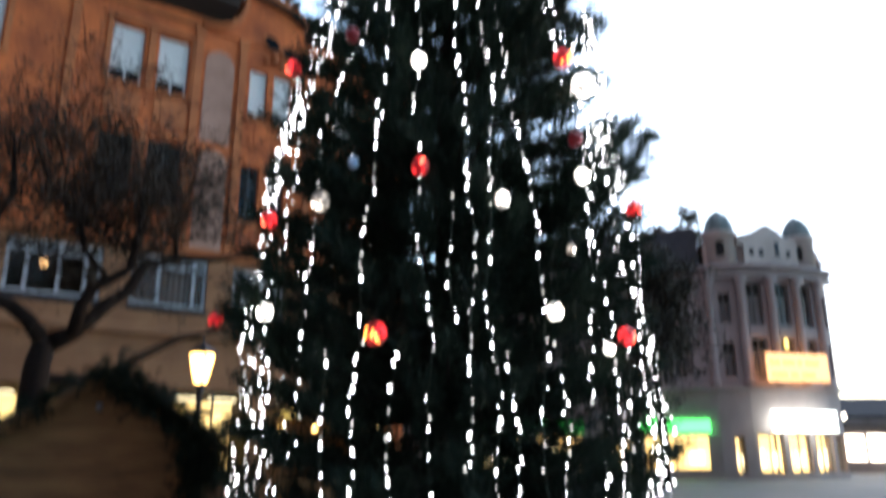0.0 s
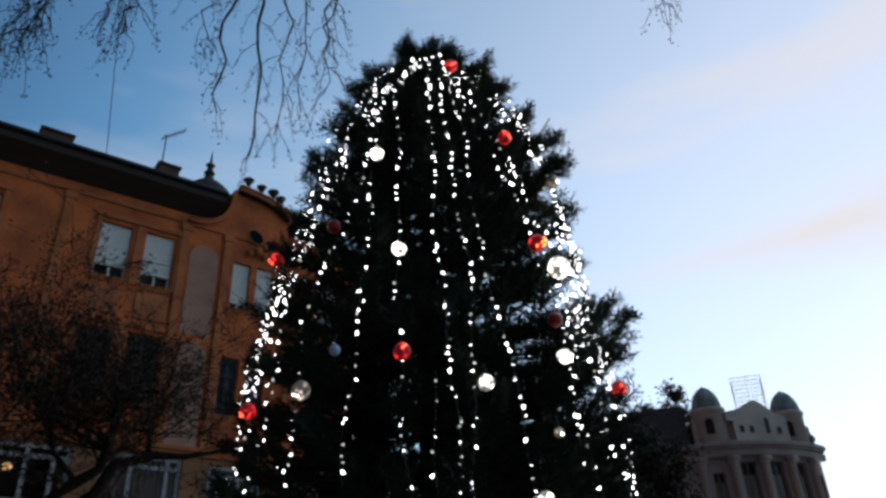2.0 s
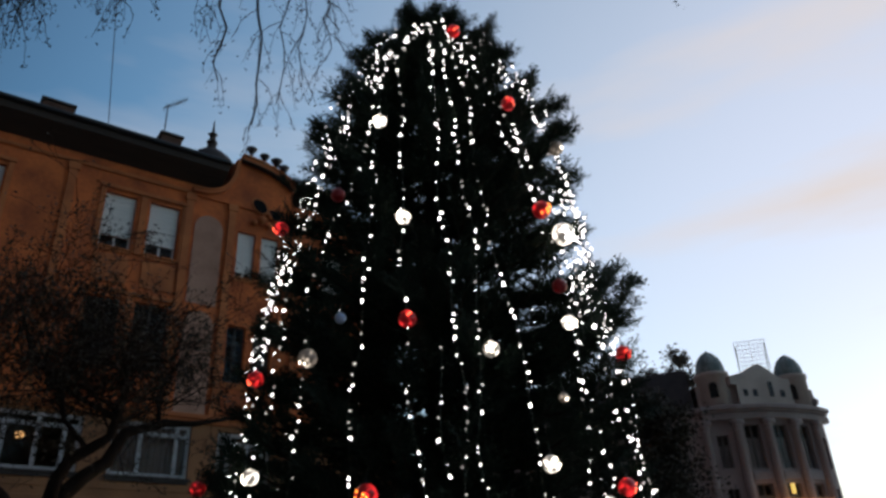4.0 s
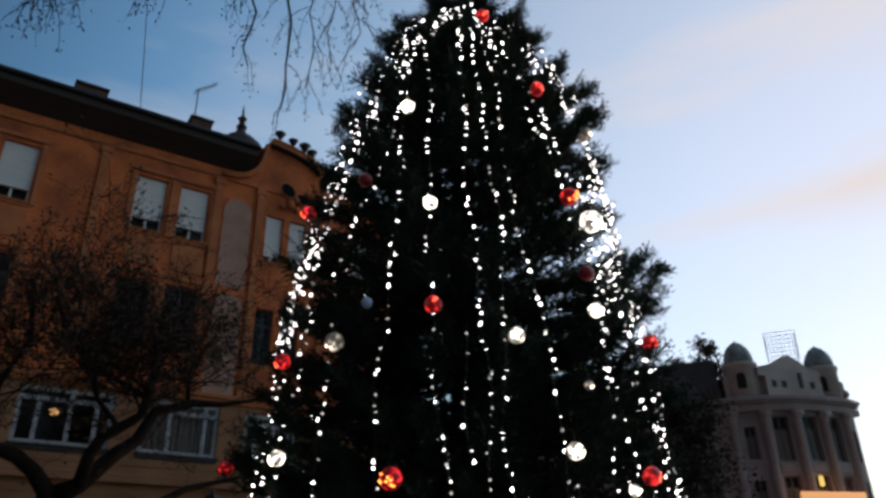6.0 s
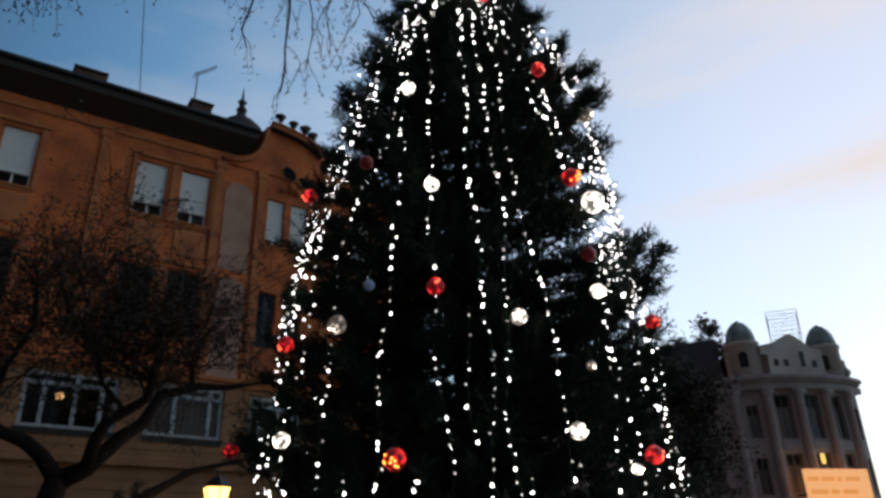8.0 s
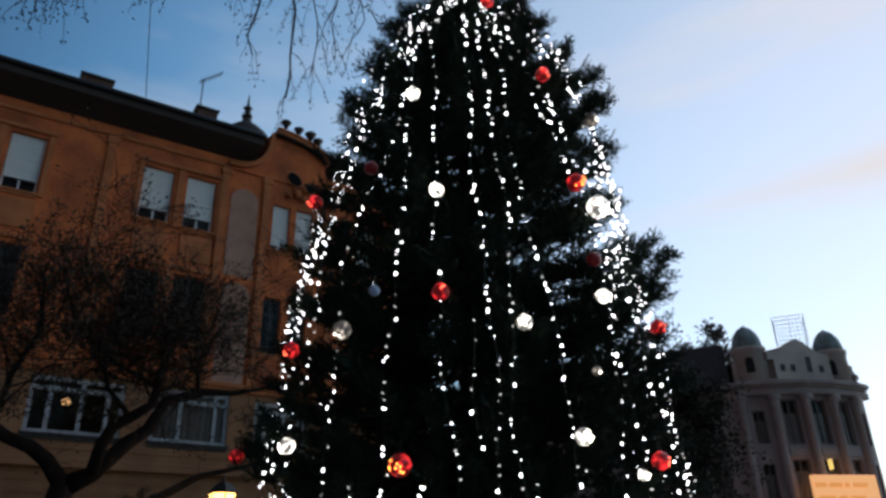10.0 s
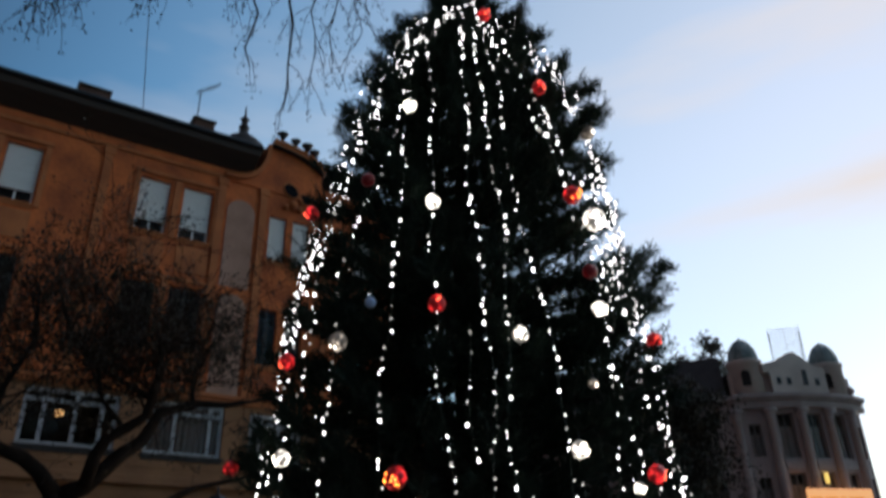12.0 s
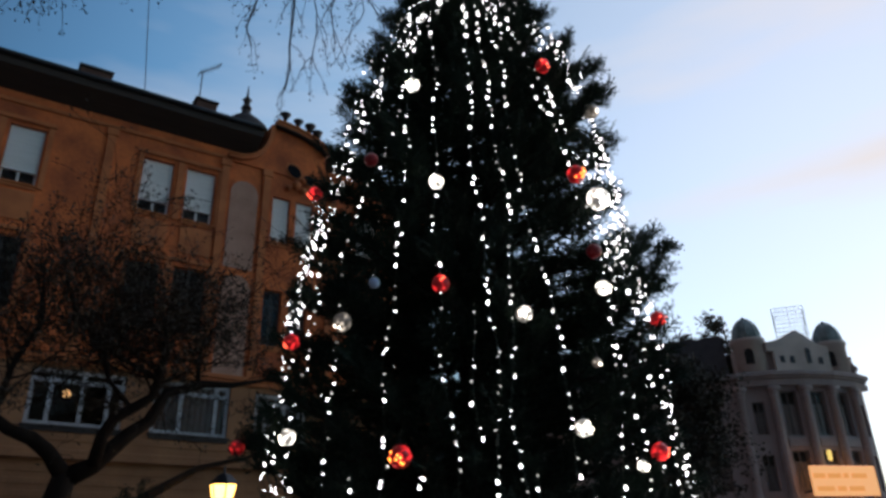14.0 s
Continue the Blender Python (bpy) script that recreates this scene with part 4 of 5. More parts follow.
for th, zz, r, lift in tips:
    sag = 0.10 * r
    pts = [on_tree(r * s, th, zz - sag * math.sin(math.pi * s * 0.8) + lift * s ** 2.2) for s in (0.03, 0.35, 0.7, 1.0)]
    part("limb", Geo().tube(pts, [0.035, 0.026, 0.015, 0.005], 4), BARK, fir)
    # broad fans inside, many small upturned shoots outside
    thin = 0.28 < math.sin(th) < 0.78 and (3.5 < zz < 5.8 if math.cos(th) > 0 else 4.6 < zz < 7.0)
    inside, outside = int(3 + r * 5), int(5 + r * 4.5)
    for i in range(inside + outside):
        if thin and rng.random() < 0.62:
            continue
        s = rng.uniform(0.2, 0.72) if i < inside else 0.68 + 0.34 * rng.random() ** 0.8
        b = Vector(pts[0]).lerp(pts[1], s / 0.35) if s < 0.35 else (pts[1].lerp(pts[2], (s - 0.35) / 0.35) if s < 0.7 else pts[2].lerp(pts[3], (s - 0.7) / 0.3))
        out = th + rng.choice((-1, 1)) * rng.uniform(0.1, 1.2) * (1.15 - 0.6 * s)
        if i < inside:
            d = (math.sin(out), -math.cos(out), rng.uniform(-0.35, 0.45))
            places.append((tuple(b), d, rng.normal(0, 0.5), rng.uniform(1.05, 1.5) * (1.0 if r > 0.6 else 0.6)))
        else:
            d = (math.sin(out), -math.cos(out), rng.uniform(0.1, 1.6))
            places.append((tuple(b), d, rng.random() * 6.28, rng.uniform(0.5, 0.9) * (1.0 if r > 0.6 else 0.8)))
    for j in range(6):
        a = th + rng.normal(0, 0.6)
        d = (math.sin(a), -math.cos(a), rng.uniform(0.1, 1.9))
        places.append((tuple(pts[3].lerp(pts[2], rng.random() * 0.4) - Vector(d) * 0.06), d, rng.random() * 6.28, rng.uniform(0.45, 0.85)))
# upright leaders at the blunt top
for x, y, zt in ((-0.6, 0.1, 10.55), (0.1, 0.0, 10.8), (0.62, 0.05, 10.68), (0.35, 0.3, 10.4), (-0.25, -0.1, 10.3), (-0.35, 0.3, 10.35)):
    part("leader", Geo().tube([(0.3 * x, y, zt - 1.2), (0.8 * x, y, zt - 0.6), (x, y, zt)], [0.03, 0.02, 0.006], 4), BARK, fir)
    for k in range(40):
        s = rng.random()
        a = rng.random() * 6.28
        places.append(((x * (0.6 + 0.4 * s), y, zt - 1.0 + s), (math.cos(a) * 0.8, math.sin(a) * 0.8, 0.7), rng.normal(0, 0.4), rng.uniform(0.4, 0.6)))
ob = part("crown", sprays_to_mesh("crown", places, NEEDLE), NEEDLE, fir, "dense dark green needles", kind="stuff")

# ---- light strings down the crown ----
bulb_geo = Geo().lathe([(0.005, -0.02), (0.007, -0.008), (0.011, 0.0), (0.0145, 0.009), (0.011, 0.019), (0.004, 0.027)], n=8)
bulb_mesh = bulb_geo.mesh("bulb", BULB, True)
small_mesh = Geo().lathe([(0.003, -0.01), (0.006, 0.0), (0.008, 0.005), (0.006, 0.010), (0.002, 0.013)], n=6).mesh("small_bulb", BULB, True)
dim_mesh = Geo().lathe([(0.003, -0.012), (0.008, 0.0), (0.012, 0.006), (0.008, 0.014), (0.002, 0.018)], n=6).mesh("dim_bulb", BULB_DIM, True)
# front strings: bearing on the crown at six heights; they part at the top and drift on the way down
DRIFT_Z = (3.0, 5.0, 7.0, 8.0, 8.6, 9.4)
FRONTS = [(4, 4.5, 0, -1.8, -2.5, 0), (-5.5, -8, -14.5, -16, -18, -8), (-22, -18, -25, -25, -23, -10), (-38, -37, -29, -27, -25, -8), (-62, -58, -44, -42, -30, -5),
          (-72, -71, -68, -52, -32, -12), (-66, -78, -74, -66, -50, -30), (9, 11.5, 6.5, 6, 6, 3), (21, 17.3, 14.5, 12, 10, 6), (43, 38, 29, 20, 14, 8),
          (36, 44, 36, 25, 20, 8), (56, 52, 68, 48, 35, 20), (60, 60, 64, 58, 45, 30), (66, 70, 76, 70, 60, 40), (-50, -48, -47, -44, -37, -20), (80, 84, 84, 80, 75, 60)]
runs = [(f, 9.4, 0.9) for f in FRONTS] + [((deg,) * 6, 9.6, 0.9) for deg in range(100, 262, 16)]
# short extra ones where the lights gather
runs += [((deg,) * 6, a, b) for deg, a, b in ((44, 6.4, 4.4), (51, 6.6, 4.4), (59, 6.9, 4.0), (65, 6.4, 4.6), (72, 6.2, 4.6), (-47, 5.6, 4.7), (-56, 5.9, 4.4), (-64, 6.1, 4.4),
                                              (-52, 5.7, 4.6), (-60, 5.6, 4.5), (-69, 6.2, 4.8), (-74, 5.8, 4.4), (-57, 5.9, 4.6), (-65, 5.7, 4.6), (-71, 5.6, 4.5), (47, 6.2, 4.7), (55, 6.5, 4.5), (62, 6.8, 4.6), (69, 6.4, 4.5), (76, 5.9, 4.6),
                                              (60, 8.6, 6.6), (68, 8.4, 6.4), (76, 8.0, 6.2), (50, 8.8, 7.0), (84, 7.6, 5.0), (33, 8.6, 7.0), (-56, 8.4, 6.4), (-64, 8.0, 6.2), (-40, 8.9, 7.0), (-30, 8.9, 7.4),
                                              (25, 2.6, 0.7), (45, 2.7, 0.7), (65, 2.6, 0.7), (-30, 2.5, 0.7), (-46, 2.6, 0.7), (13, 2.4, 0.7), (-12, 2.5, 0.7), (1, 4.1, 2.6), (-66, 3.4, 0.7), (-58, 2.6, 0.7), (58, 3.4, 0.7), (76, 2.6, 0.7), (-14, 9.3, 8.5), (17, 9.2, 8.5))]
for drift, z_top, z_end in runs:
    string = thing("light_string", pose(*TREE, 0), "string of small white bulbs hanging down the fir", "string lights", "light strings on the fir")
    pts = []
    deg = drift[1]
    zz, zb = z_top + rng.uniform(-0.15, 0.15), z_end + rng.uniform(-0.2, 0.2)
    phase = rng.random() * 6.28
    r_prev = None
    while zz > zb:
        th = radians(float(np.interp(zz, DRIFT_Z, drift))) + 0.018 * math.sin(zz * 1.3 + phase) + 0.012 * math.sin(zz * 3.7 + 2 * phase)
        r = max(crown_radius(max(0.4, zz + dz), th) for dz in (-0.25, 0, 0.25)) * float(np.interp(zz, (5, 8.5, 10.5), (0.97, 0.88, 0.86)))
        if r_prev is not None:
            r = 0.75 * r_prev + 0.25 * r
        r_prev = r
        pts.append(on_tree(r + rng.normal(0, 0.01), th, zz))
        zz -= 0.115 * (1.0 if zz < 8.2 else 0.75)
    part("cable", Geo().tube(pts, 0.0035, 4), CABLE, string)
    skip = 0.5 if deg > 90 else (0.36 if abs(deg) > 62 else 0.24)
    # bulbs come in runs of a few with gaps between
    for n, a in enumerate(pts):
        if rng.random() < skip + 0.22 * math.sin(n * 0.9 + phase):
            continue
        pick = rng.random()
        b = part("bulb", bulb_mesh if pick < 0.42 else (small_mesh if pick < 0.72 else dim_mesh), BULB, string)
        b.location = a + Vector((rng.normal(0, 0.015), rng.normal(0, 0.015), rng.normal(0, 0.03)))
        b.rotation_euler = (rng.normal(math.pi, 0.4), rng.normal(0, 0.4), 0)
        b.scale = (0.58 + 0.44 * (a.z * 37.7 % 1.0),) * 3

# ---- balls ----
RED_BALLS = [(15, 9.08), (30, 7.57), (34, 5.91), (-57, 6.15), (-29, 6.17), (-7, 4.38), (61, 4.34), (-55, 4.14), (-76, 3.10), (-16, 2.67), (45, 2.74), (34, 4.87)]
WHITE_BALLS = [(-16, 7.16), (-8, 5.65), (-33, 4.13), (12, 4.03), (35, 4.44), (-50, 3.03), (23, 2.9), (52, 7.18), (41, 5.65), (38, 2.58), (29, 3.57)]


def ornament(deg, z, r, shell_mat, led_mat, leds, label, seed):
    th = radians(deg)
    base = float(np.interp(z, PROFILE_Z, PROFILE_R))
    reach = base + (0.04 if deg > -75 else 0.35)
    at = Vector((TREE[0] + reach * math.sin(th), TREE[1] - reach * math.cos(th), z))
    hub = thing("ball_ornament", Matrix.Translation(at), label, "ornament", "balls on the fir")
    part("shell", Geo().ball((0, 0, 0), r, 16, 10), shell_mat, hub, "", True)
    part("cap", Geo().lathe([(0.018, r - 0.006), (0.018, r + 0.016), (0.007, r + 0.019), (0.007, r + 0.05)], n=8), IRON, hub)
    part("hook", Geo().tube([(0, 0, r + 0.05), (0.0, 0.05, r + 0.13), (0, 0.16, r + 0.16)], 0.004, 4), CABLE, hub)
    rg = random.Random(seed)
    for k in range(leds):
        a, e = th + rg.uniform(-0.9, 0.9), rg.uniform(-0.9, 0.5)
        p = Vector((math.sin(a) * math.cos(e), -math.cos(a) * math.cos(e), math.sin(e))) * r
        part("lamp", Geo().ball(p, 0.012, 8, 5), led_mat, hub, "", True)


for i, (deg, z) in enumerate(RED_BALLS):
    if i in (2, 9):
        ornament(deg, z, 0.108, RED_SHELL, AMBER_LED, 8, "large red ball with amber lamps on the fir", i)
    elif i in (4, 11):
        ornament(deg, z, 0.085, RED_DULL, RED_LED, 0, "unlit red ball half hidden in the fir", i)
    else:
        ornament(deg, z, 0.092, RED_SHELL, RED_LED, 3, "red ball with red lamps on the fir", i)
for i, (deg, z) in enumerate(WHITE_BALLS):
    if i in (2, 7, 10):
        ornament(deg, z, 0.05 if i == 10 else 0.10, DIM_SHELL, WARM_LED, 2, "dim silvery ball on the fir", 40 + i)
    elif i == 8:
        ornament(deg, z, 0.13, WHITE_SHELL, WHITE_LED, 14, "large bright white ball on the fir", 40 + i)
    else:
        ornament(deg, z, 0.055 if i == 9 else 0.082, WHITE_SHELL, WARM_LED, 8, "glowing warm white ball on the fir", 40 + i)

# added ball that supplies the bluish glint
ornament(-24, 4.5, 0.06, BLUE_GLINT, WARM_LED, 0, "small pale blue ball added for a bluish glint in the fir", 71)

# ---- market stall under the bare tree ----
HUT = pose(11.5 * math.sin(radians(-24.2)), 11.5 * math.cos(radians(-24.2)), 0, 0, 0, 32)
hut = thing("market_stall", HUT, "small dark plank market stall with fir garlands", "stall")
ridge, eave_z, half = 2.62, 1.75, 1.5
nb = 15
for i in range(nb):
    z0, z1 = 0.06 + i * 0.168, 0.06 + (i + 1) * 0.168 - 0.006
    hw = half - 0.12 if z1 < eave_z else max(0.08, (half - 0.12) * (ridge - z1) / (ridge - eave_z))
    part("board", Geo().box(-hw, 0.0, z0, hw, 0.028, z1, 0.005), PLANK, hut)
part("side", Geo().box(-half + 0.1, 0.03, 0.05, -half + 0.14, 2.4, eave_z, 0.004).box(half - 0.14, 0.03, 0.05, half - 0.1, 2.4, eave_z, 0.004), PLANK, hut)
part("back", Geo().prism([(-half + 0.14, 0.05), (half - 0.14, 0.05), (half - 0.14, eave_z), (0, ridge - 0.04), (-half + 0.14, eave_z)], 2.36, 2.4), PLANK, hut)
for s in (-1, 1):
    pr = [(0, ridge + 0.02), (s * (half + 0.12), eave_z - 0.10), (s * (half + 0.12), eave_z - 0.03), (0, ridge + 0.09)]
    part("roof", Geo().prism(pr if s < 0 else pr[::-1], -0.3, 2.6), FELT, hut, "brown roof felt")
    part("barge_board", Geo().prism([(0, ridge - 0.1), (s * (half + 0.1), eave_z - 0.21), (s * (half + 0.1), eave_z - 0.105), (0, ridge + 0.015)], -0.3, -0.27), PLANK, hut)


def garland(path, thick, n, seed):
    rg = np.random.default_rng(seed)
    pl = []
    for i in range(n):
        s = rg.random() * (len(path) - 1.001)
        k = int(s)
        p = np.array(path[k]) * (1 - s + k) + np.array(path[k + 1]) * (s - k)
        d = rg.normal(size=3)
        pl.append((p + rg.normal(0, thick, 3), d, rg.random() * 6, rg.uniform(0.35, 0.6)))
    return sprays_to_mesh("garland", pl, GARLAND)


part("garland", garland([(-1.62, -0.3, 1.62), (-0.8, -0.32, 2.15), (0, -0.34, 2.68)], 0.03, 160, 1), GARLAND, hut, "fir garland along the gable", kind="stuff")
part("garland", garland([(0, -0.34, 2.66), (0.5, -0.32, 2.36), (1.0, -0.32, 2.0), (1.55, -0.3, 1.66)], 0.10, 800, 2), GARLAND, hut, "thick fir garland along the gable", kind="stuff")
part("garland", garland([(1.5, -0.28, 1.7), (1.36, -0.28, 1.3), (1.34, -0.25, 0.4), (1.36, -0.25, 0.1)], 0.15, 1500, 3), GARLAND, hut, "thick fir garland hanging at the corner", kind="stuff")
part("door_lamp", Geo().ball((-0.02, -0.05, 2.18), 0.05, 10, 6), STEEL, hut, "small unlit lamp", True)

# a second stall behind the fir, lit
stall = thing("market_stall", pose(-2.6, 17.5, 0, 0, 0, 8), "wooden market stall behind the fir, lit warm inside", "stall")
part("counter", Geo().box(-1.5, 0, 0, 1.5, 0.6, 1.0, 0.02), PLANK, stall)
part("back", Geo().box(-1.5, 2.0, 0, 1.5, 2.05, 2.4, 0.01), PLANK, stall)
for x in (-1.45, 1.37):
    for y in (0.1, 1.9):
        part("post", Geo().box(x, y, 1.001 if y < 1 else 0, x + 0.08, y + 0.08, 2.4, 0.01), PLANK, stall)
part("roof", Geo().prism([(-1.8, 2.3), (0, 3.0), (1.8, 2.3), (1.8, 2.38), (0, 3.1), (-1.8, 2.38)], -0.4, 2.3), FELT, stall)
for x in (-1.1, -0.3, 0.5, 1.2):
    part("lamp", Geo().ball((x, 0.6, 2.1), 0.07, 10, 6), LANTERN_GLASS, stall, "warm hanging lamp", True)

# ---- street lantern ----
lan = thing("street_lamp", pose(15 * math.sin(radians(-17.75)), 15 * math.cos(radians(-17.75)), 0), "black iron street lamp with glowing warm lantern", "street lamp")
part("post", Geo().lathe([(0.16, 0), (0.16, 0.12), (0.1, 0.2), (0.075, 0.6), (0.055, 0.7), (0.05, 2.6), (0.07, 2.66), (0.07, 2.72)], n=12), IRON, lan, "", True)
part("lantern", Geo().lathe([(0.13, 2.84), (0.25, 3.36)], n=6), LANTERN_GLASS, lan, "glowing glass lantern")
g = Geo().lathe([(0.29, 3.361), (0.28, 3.4), (0.12, 3.55), (0.03, 3.58), (0.03, 3.66), (0.008, 3.72)], n=6).lathe([(0.05, 2.72), (0.12, 2.78), (0.12, 2.838)], n=6)
for k in range(6):
    a = math.pi / 3 * k
    g.tube([(0.135 * math.cos(a), 0.135 * math.sin(a), 2.84), (0.255 * math.cos(a), 0.255 * math.sin(a), 3.36)], 0.012, 4)
part("lantern_frame", g, IRON, lan)

# ---- bare trees ----
def grow(g, p, d, r, length, depth, rg, droop=0.0, tips_out=None, kids=(2, 4), bend=0.35):
    """A wavering branch with side branches, tapering to twigs."""
    n = max(3, int(length / 0.3)) if depth else 3
    pts, rad = [Vector(p)], [r]
    d = Vector(d).normalized()
    for i in range(n):
        d = (d + Vector((rg.gauss(0, bend), rg.gauss(0, bend), rg.gauss(0, bend) - droop)) * 0.5).normalized()
        pts.append(pts[-1] + d * (length / n))
        rad.append(max(0.005, r * (1 - 0.6 * (i + 1) / n)))
    g.tube(pts, rad, 7 if r > 0.05 else (5 if r > 0.015 else 3))
    if tips_out is not None and depth <= 1:
        tips_out.append((pts[-1], d))
        tips_out.append((pts[len(pts) // 2], d))
    if depth > 0:
        for k in range(rg.randint(*kids)):
            i = rg.randint(max(1, n // 3), n)
            side = Vector((rg.gauss(0, 1), rg.gauss(0, 1), rg.gauss(0.25, 0.7))).normalized()
            grow(g, pts[i], (d * 0.55 + side * 0.8), rad[i] * 0.62, length * rg.uniform(0.5, 0.75), depth - 1, rg, droop, tips_out, kids, bend)


def leaf_tufts(tips_in, n, size, seed, spread=1.6):
    rg = random.Random(seed)
    g = Geo()
    for p, d in tips_in:
        for k in range(n):
            c = p + Vector((rg.gauss(0, 1), rg.gauss(0, 1), rg.gauss(0, 1))) * size * spread
            a = Vector((rg.gauss(0, 1), rg.gauss(0, 1), rg.gauss(0, 1))).normalized() * size
            b = a.cross(Vector((rg.gauss(0, 1), rg.gauss(0, 1), rg.gauss(0, 1)))).normalized() * size * 0.45
            g.add([c - a, c + b, c + a, c - b], [(0, 1, 2, 3)])
    return g


def away(az, el, dist):
    """A point that lies at that bearing and height angle from the middle of the square."""
    return Vector((dist * math.sin(radians(az)), dist * math.cos(radians(az)), 1.6 + dist * math.tan(radians(el))))


# plane tree behind the stall, forked low
rg = random.Random(11)
D1 = 14.5
base = away(-28.1, 0, D1)
base.z = 0
fork = away(-28.1, 7.2, D1)
plane_tree = thing("bare_tree", Matrix.Translation(base), "dark bare street tree with low forked trunk", "tree")


def rel(*pts):
    return [Vector(p) - base for p in pts]


trunk = Geo().tube(rel(base, away(-28.4, 2.5, D1), away(-28.4, 5.5, D1), fork), [0.28, 0.23, 0.21, 0.19], 12)
part("trunk", trunk, BARK, plane_tree, "", True)
paths = [
    [(-26.5, 7.8, 14.4), (-26.2, 9.7, 14.3), (-25.6, 11.0, 14.3), (-24.4, 11.8, 14.2), (-23.3, 12.6, 14.2), (-22.8, 15.3, 14.2), (-22.9, 17.3, 14.2), (-23.6, 19.2, 14.3)],
    [(-28.0, 7.0, 14.5), (-26.5, 7.8, 14.5), (-24.5, 10.0, 14.6), (-23.3, 10.9, 14.7), (-22.4, 12.9, 14.8), (-19.8, 13.7, 15.0), (-17.8, 13.7, 15.1), (-15.0, 14.2, 15.2)],
    [(-28.1, 7.0, 14.5), (-29.4, 8.6, 14.3), (-30.5, 9.4, 14.2), (-32.0, 9.9, 14.0), (-35.0, 12.0, 14.0), (-38.0, 16.0, 14.0)],
    [(-23.1, 13.9, 14.2), (-25.5, 15.0, 14.1), (-27.8, 16.4, 14.0), (-29.4, 18.2, 13.9), (-30.8, 21.5, 13.9)],
    [(-20.2, 13.7, 15.0), (-20.4, 15.2, 15.1), (-20.2, 16.6, 15.2), (-19.2, 18.2, 15.3)],
    [(-28.2, 4.6, 14.6), (-24.8, 4.6, 15.2), (-22.0, 6.4, 15.5), (-19.6, 7.8, 15.8), (-17.6, 8.3, 15.9), (-15.0, 8.9, 16.0)],
    [(-33.0, 10.6, 14.0), (-32.5, 14.0, 13.8), (-31.3, 17.0, 13.6), (-31.8, 20.5, 13.6)],
    [(-24.6, 11.7, 14.2), (-26.4, 13.6, 13.9), (-27.0, 15.8, 13.8), (-26.8, 18.0, 13.8)],
]
widths = [[0.12, 0.12, 0.11, 0.10, 0.09, 0.075, 0.06, 0.03], [0.19, 0.15, 0.13, 0.12, 0.10, 0.085, 0.06, 0.03], [0.16, 0.13, 0.12, 0.10, 0.07, 0.035], [0.055, 0.05, 0.045, 0.035, 0.02], [0.05, 0.045, 0.035, 0.02],
          [0.12, 0.11, 0.095, 0.07, 0.05, 0.025], [0.06, 0.05, 0.04, 0.025], [0.05, 0.045, 0.035, 0.02]]
twigs = Geo()
tuft_tips = []
for path, ws in zip(paths, widths):
    pts = rel(*[away(*q) for q in path])
    limb = Geo().tube(pts, ws, 8)
    part("limb", limb, BARK, plane_tree, "", True)
    for k in range(1, len(pts)):
        height = path[k][1]
        for j in range(9 if height > 15.0 else (3 if height > 13.8 else 0)):
            q = pts[k - 1].lerp(pts[k], rg.random())
            grow(twigs, q, Vector((rg.gauss(0, 0.7), rg.gauss(0, 0.5), rg.gauss(0.45, 0.4))), min(ws[k] * 0.45, 0.026), rg.uniform(0.8, 1.8), 3, rg, tips_out=tuft_tips, kids=(2, 4))
part("brushwood", twigs, TWIG, plane_tree, "fine bare twigs", kind="stuff")
part("dry_foliage", leaf_tufts(tuft_tips[::2], 3, 0.04, 3), DRY_LEAF, plane_tree, "last dry leaves", kind="stuff")

# small trees in front of the grey building
def small_tree(az, dist, h, boughs_n, leaves, seed, label, leaf=0.11):
    rg = random.Random(seed)
    base2 = away(az, 0, dist)
    base2.z = 0
    hub = thing("small_tree", Matrix.Translation(base2), label, "tree")
    tw, tp = Geo(), []
    part("trunk", Geo().tube([(0, 0, 0), (0.1, 0, h * 0.2), (0.0, 0.1, h * 0.43), (0.2, 0, h * 0.72), (0.3, 0, h)], [0.22, 0.18, 0.14, 0.09, 0.03], 9), BARK, hub, "", True)
    for k in range(boughs_n):
        zz = rg.uniform(0.48, 0.96) * h
        a = rg.random() * 6.28
        grow(tw, (0.1, 0, zz), (math.cos(a), math.sin(a), rg.uniform(0.1, 0.9)), 0.05, rg.uniform(1.3, 2.3) * (1.1 - zz / h * 0.57), 3, rg, tips_out=tp, kids=(2, 3))
    part("brushwood", tw, TWIG, hub, "bare twigs", kind="stuff")
    part("foliage", leaf_tufts(tp, leaves, leaf, 8), DRY_LEAF, hub, "dull dark leaves", kind="stuff")


small_tree(14.3, 33, 10.0, 32, 8, 5, "dark small tree before the grey building")
small_tree(16.2, 34, 10.4, 36, 5, 6, "dark twiggy tree before the grey building")
small_tree(19.3, 62, 20.6, 24, 4, 9, "thin tree rising behind the mansard roof", 0.17)
small_tree(17.3, 60, 19.2, 34, 4, 14, "dark tree behind the mansard roof", 0.15)

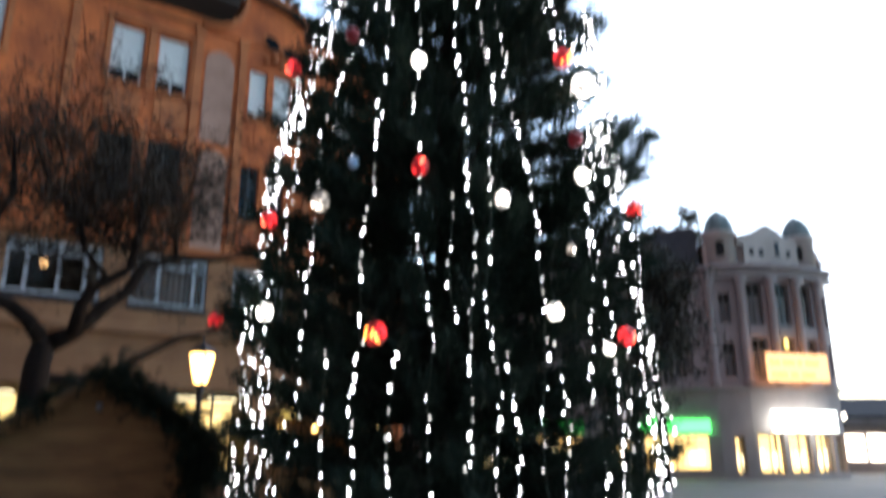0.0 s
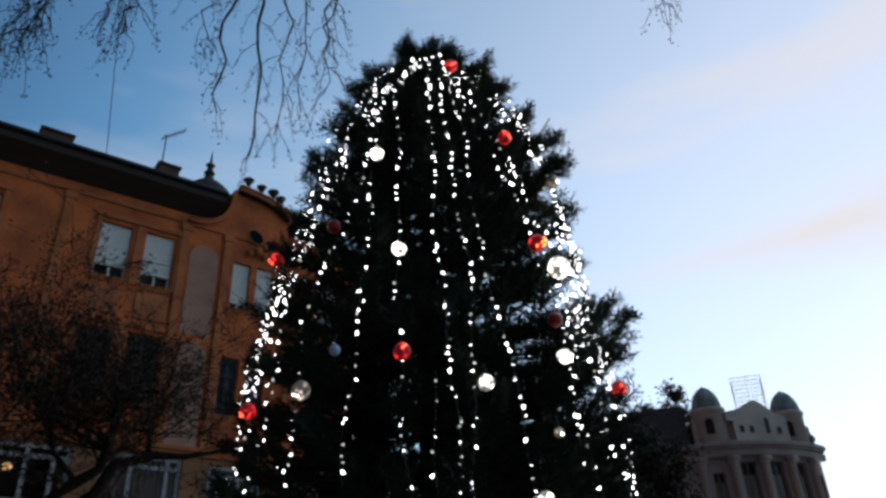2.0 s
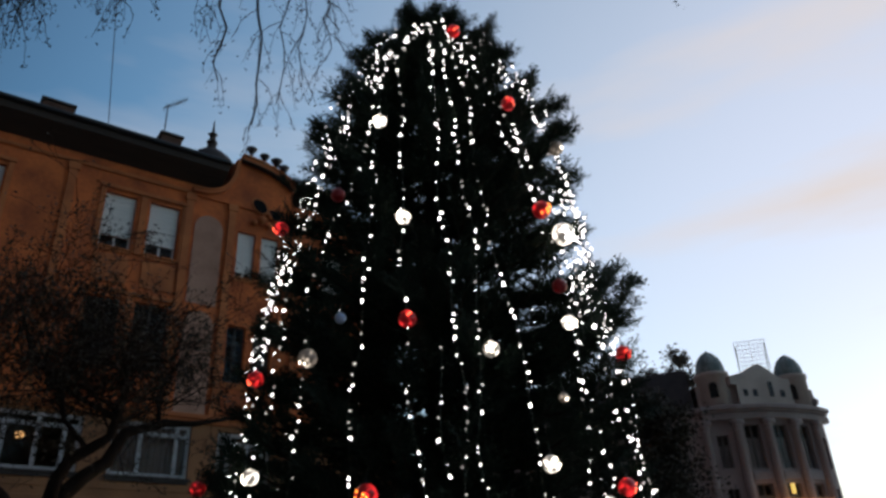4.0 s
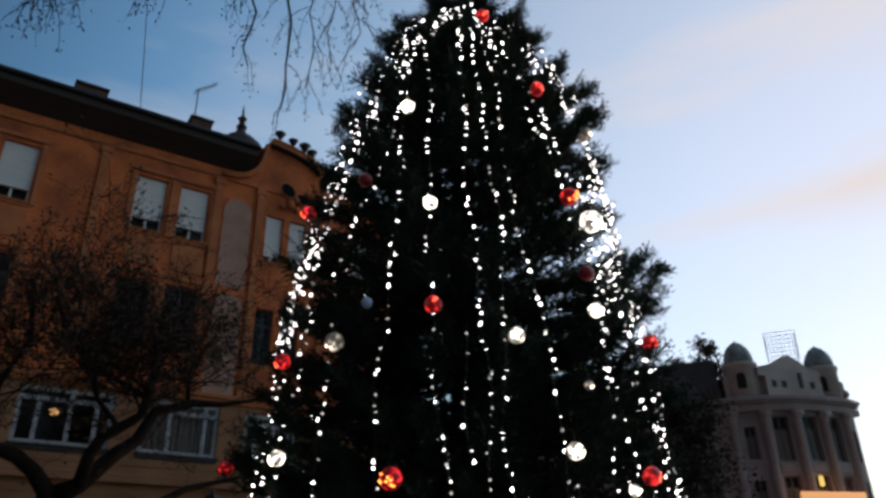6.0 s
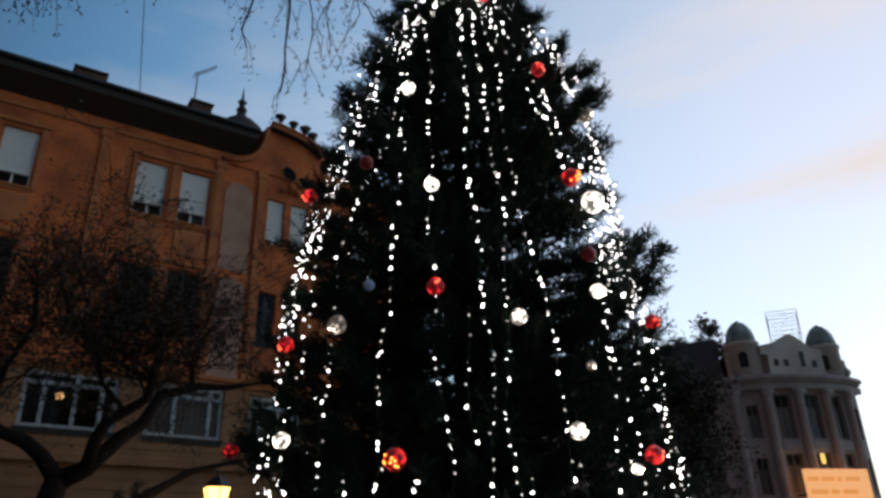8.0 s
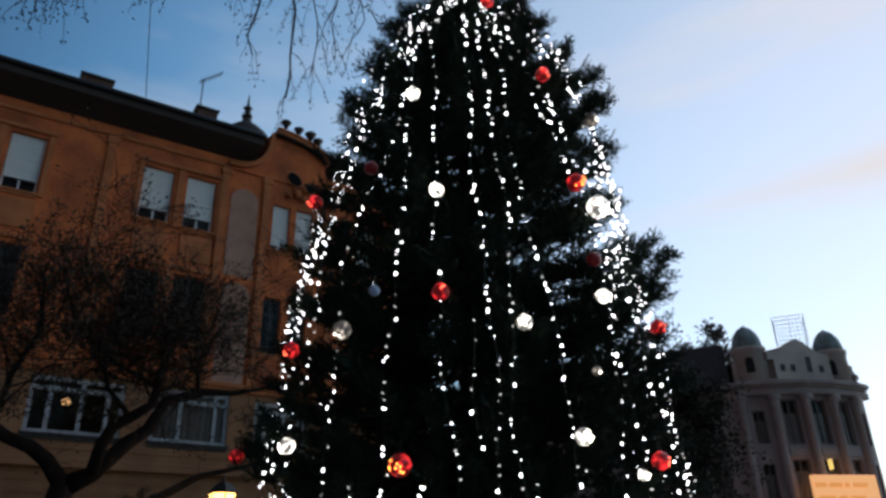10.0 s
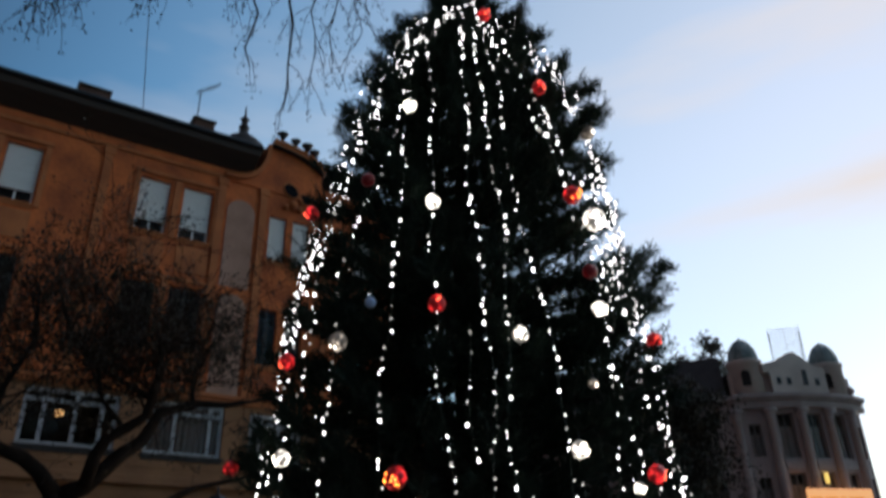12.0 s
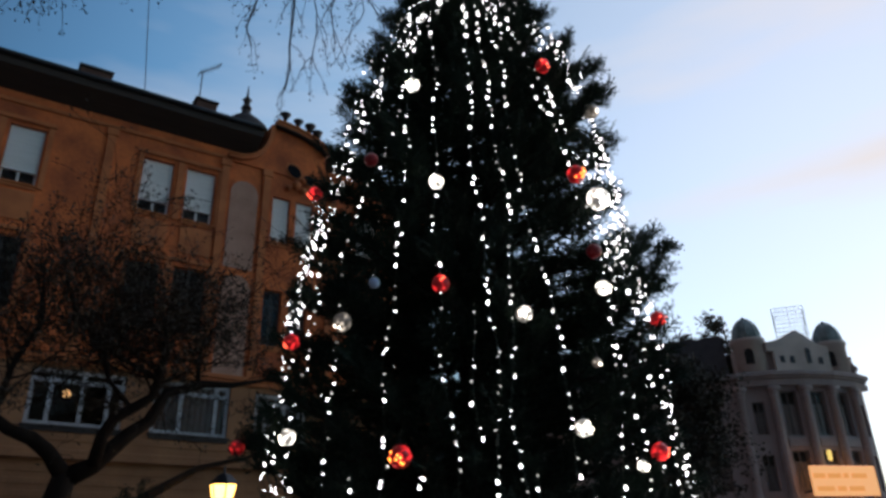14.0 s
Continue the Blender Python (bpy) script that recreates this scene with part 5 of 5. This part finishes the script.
# big weeping birch whose boughs hang over the square
rg = random.Random(21)
birch = thing("birch_tree", pose(-6.5, -2.0, 0), "tall bare birch with long hanging twigs", "tree")
off = Vector((-6.5, -2.0, 0))
part("trunk", Geo().tube([(0, 0, 0), (0.1, 0.1, 3), (0.3, 0.4, 7), (0.6, 0.8, 11)], [0.26, 0.21, 0.15, 0.06], 12), BARK, birch, "", True)
D2 = 6.2
droops = [(-37.6, 47, 9.0, 0.5), (-36.2, 47, 7.5, 0.6), (-34.4, 47, 6.5, -0.4), (-30.6, 48.5, 5.0, 0.5), (-28.6, 48.5, 6.0, 0.4), (-20.6, 50, 7, -0.3), (-17.2, 50, 11.4, -0.95),
          (-16.3, 50, 14.2, 0.35), (-14.2, 50, 12.5, 0.4), (-12.2, 50, 10.5, 0.4), (-9.8, 50, 9, 0.5), (-8.0, 50, 7.5, -0.3), (25.6, 48.5, 4.5, 0.2)]
boughs, hang = Geo(), Geo()
catkins = []
boughs.tube([(0.35, 0.45, 7.2), Vector((-4.2, 1.8, 9.0)) - off, away(-31, 50, D2) - off, away(-22, 52, D2) - off, away(-13, 51.5, D2) - off, away(-8, 51, D2 + 0.4) - off], [0.1, 0.075, 0.05, 0.035, 0.022, 0.01], 8)
boughs.tube([(0.4, 0.55, 8.2), Vector((-1.0, 2.0, 10.6)) - off, away(10, 52, 6.4) - off, away(25, 49.5, D2) - off], [0.08, 0.06, 0.03, 0.012], 8)
boughs.tube([Vector((-4.2, 1.8, 9.0)) - off, away(-36, 50, D2) - off, away(-40, 47.5, D2 + 0.4) - off], [0.05, 0.025, 0.01], 7)
for az, el, drop, w in droops:
    n = 9
    pts = [away(az + 2.2 * w * math.sin(i / n * 2.2) + rg.gauss(0, 0.45), el - drop * i / n, D2 + 0.2 * math.sin(3 * i / n + az)) - off for i in range(n + 1)]
    pts[0] = away(az, 51, D2) - off
    hang.tube(pts, [(0.018 if az in (-17.2, -16.3) else 0.008) * (1 - 0.75 * i / n) + 0.003 for i in range(n + 1)], 5)
    for i in range(2, n + 1):
        for j in range(1 + i % 2 if az > -25 else 3):
            q = [pts[i].lerp(pts[i - 1], rg.random())]
            dd = Vector((rg.gauss(0, 0.6), rg.gauss(0, 0.4), -0.35))
            for k in range(5):
                dd = (dd + Vector((rg.gauss(0, 0.22), rg.gauss(0, 0.22), -0.55))).normalized()
                q.append(q[-1] + dd * rg.uniform(0.06, 0.15))
            hang.tube(q, [0.005, 0.0045, 0.004, 0.0035, 0.003, 0.002], 3)
            catkins += [(q[2], dd), (q[4], dd), (q[-1], dd)]
part("bough", boughs, BARK, birch, "", True)
part("brushwood", hang, TWIG, birch, "thin hanging twigs", kind="stuff")
part("seed_tuft", leaf_tufts(catkins, 3, 0.019, 4, 1.6), TWIG, birch, "small dry seed tufts", kind="stuff")
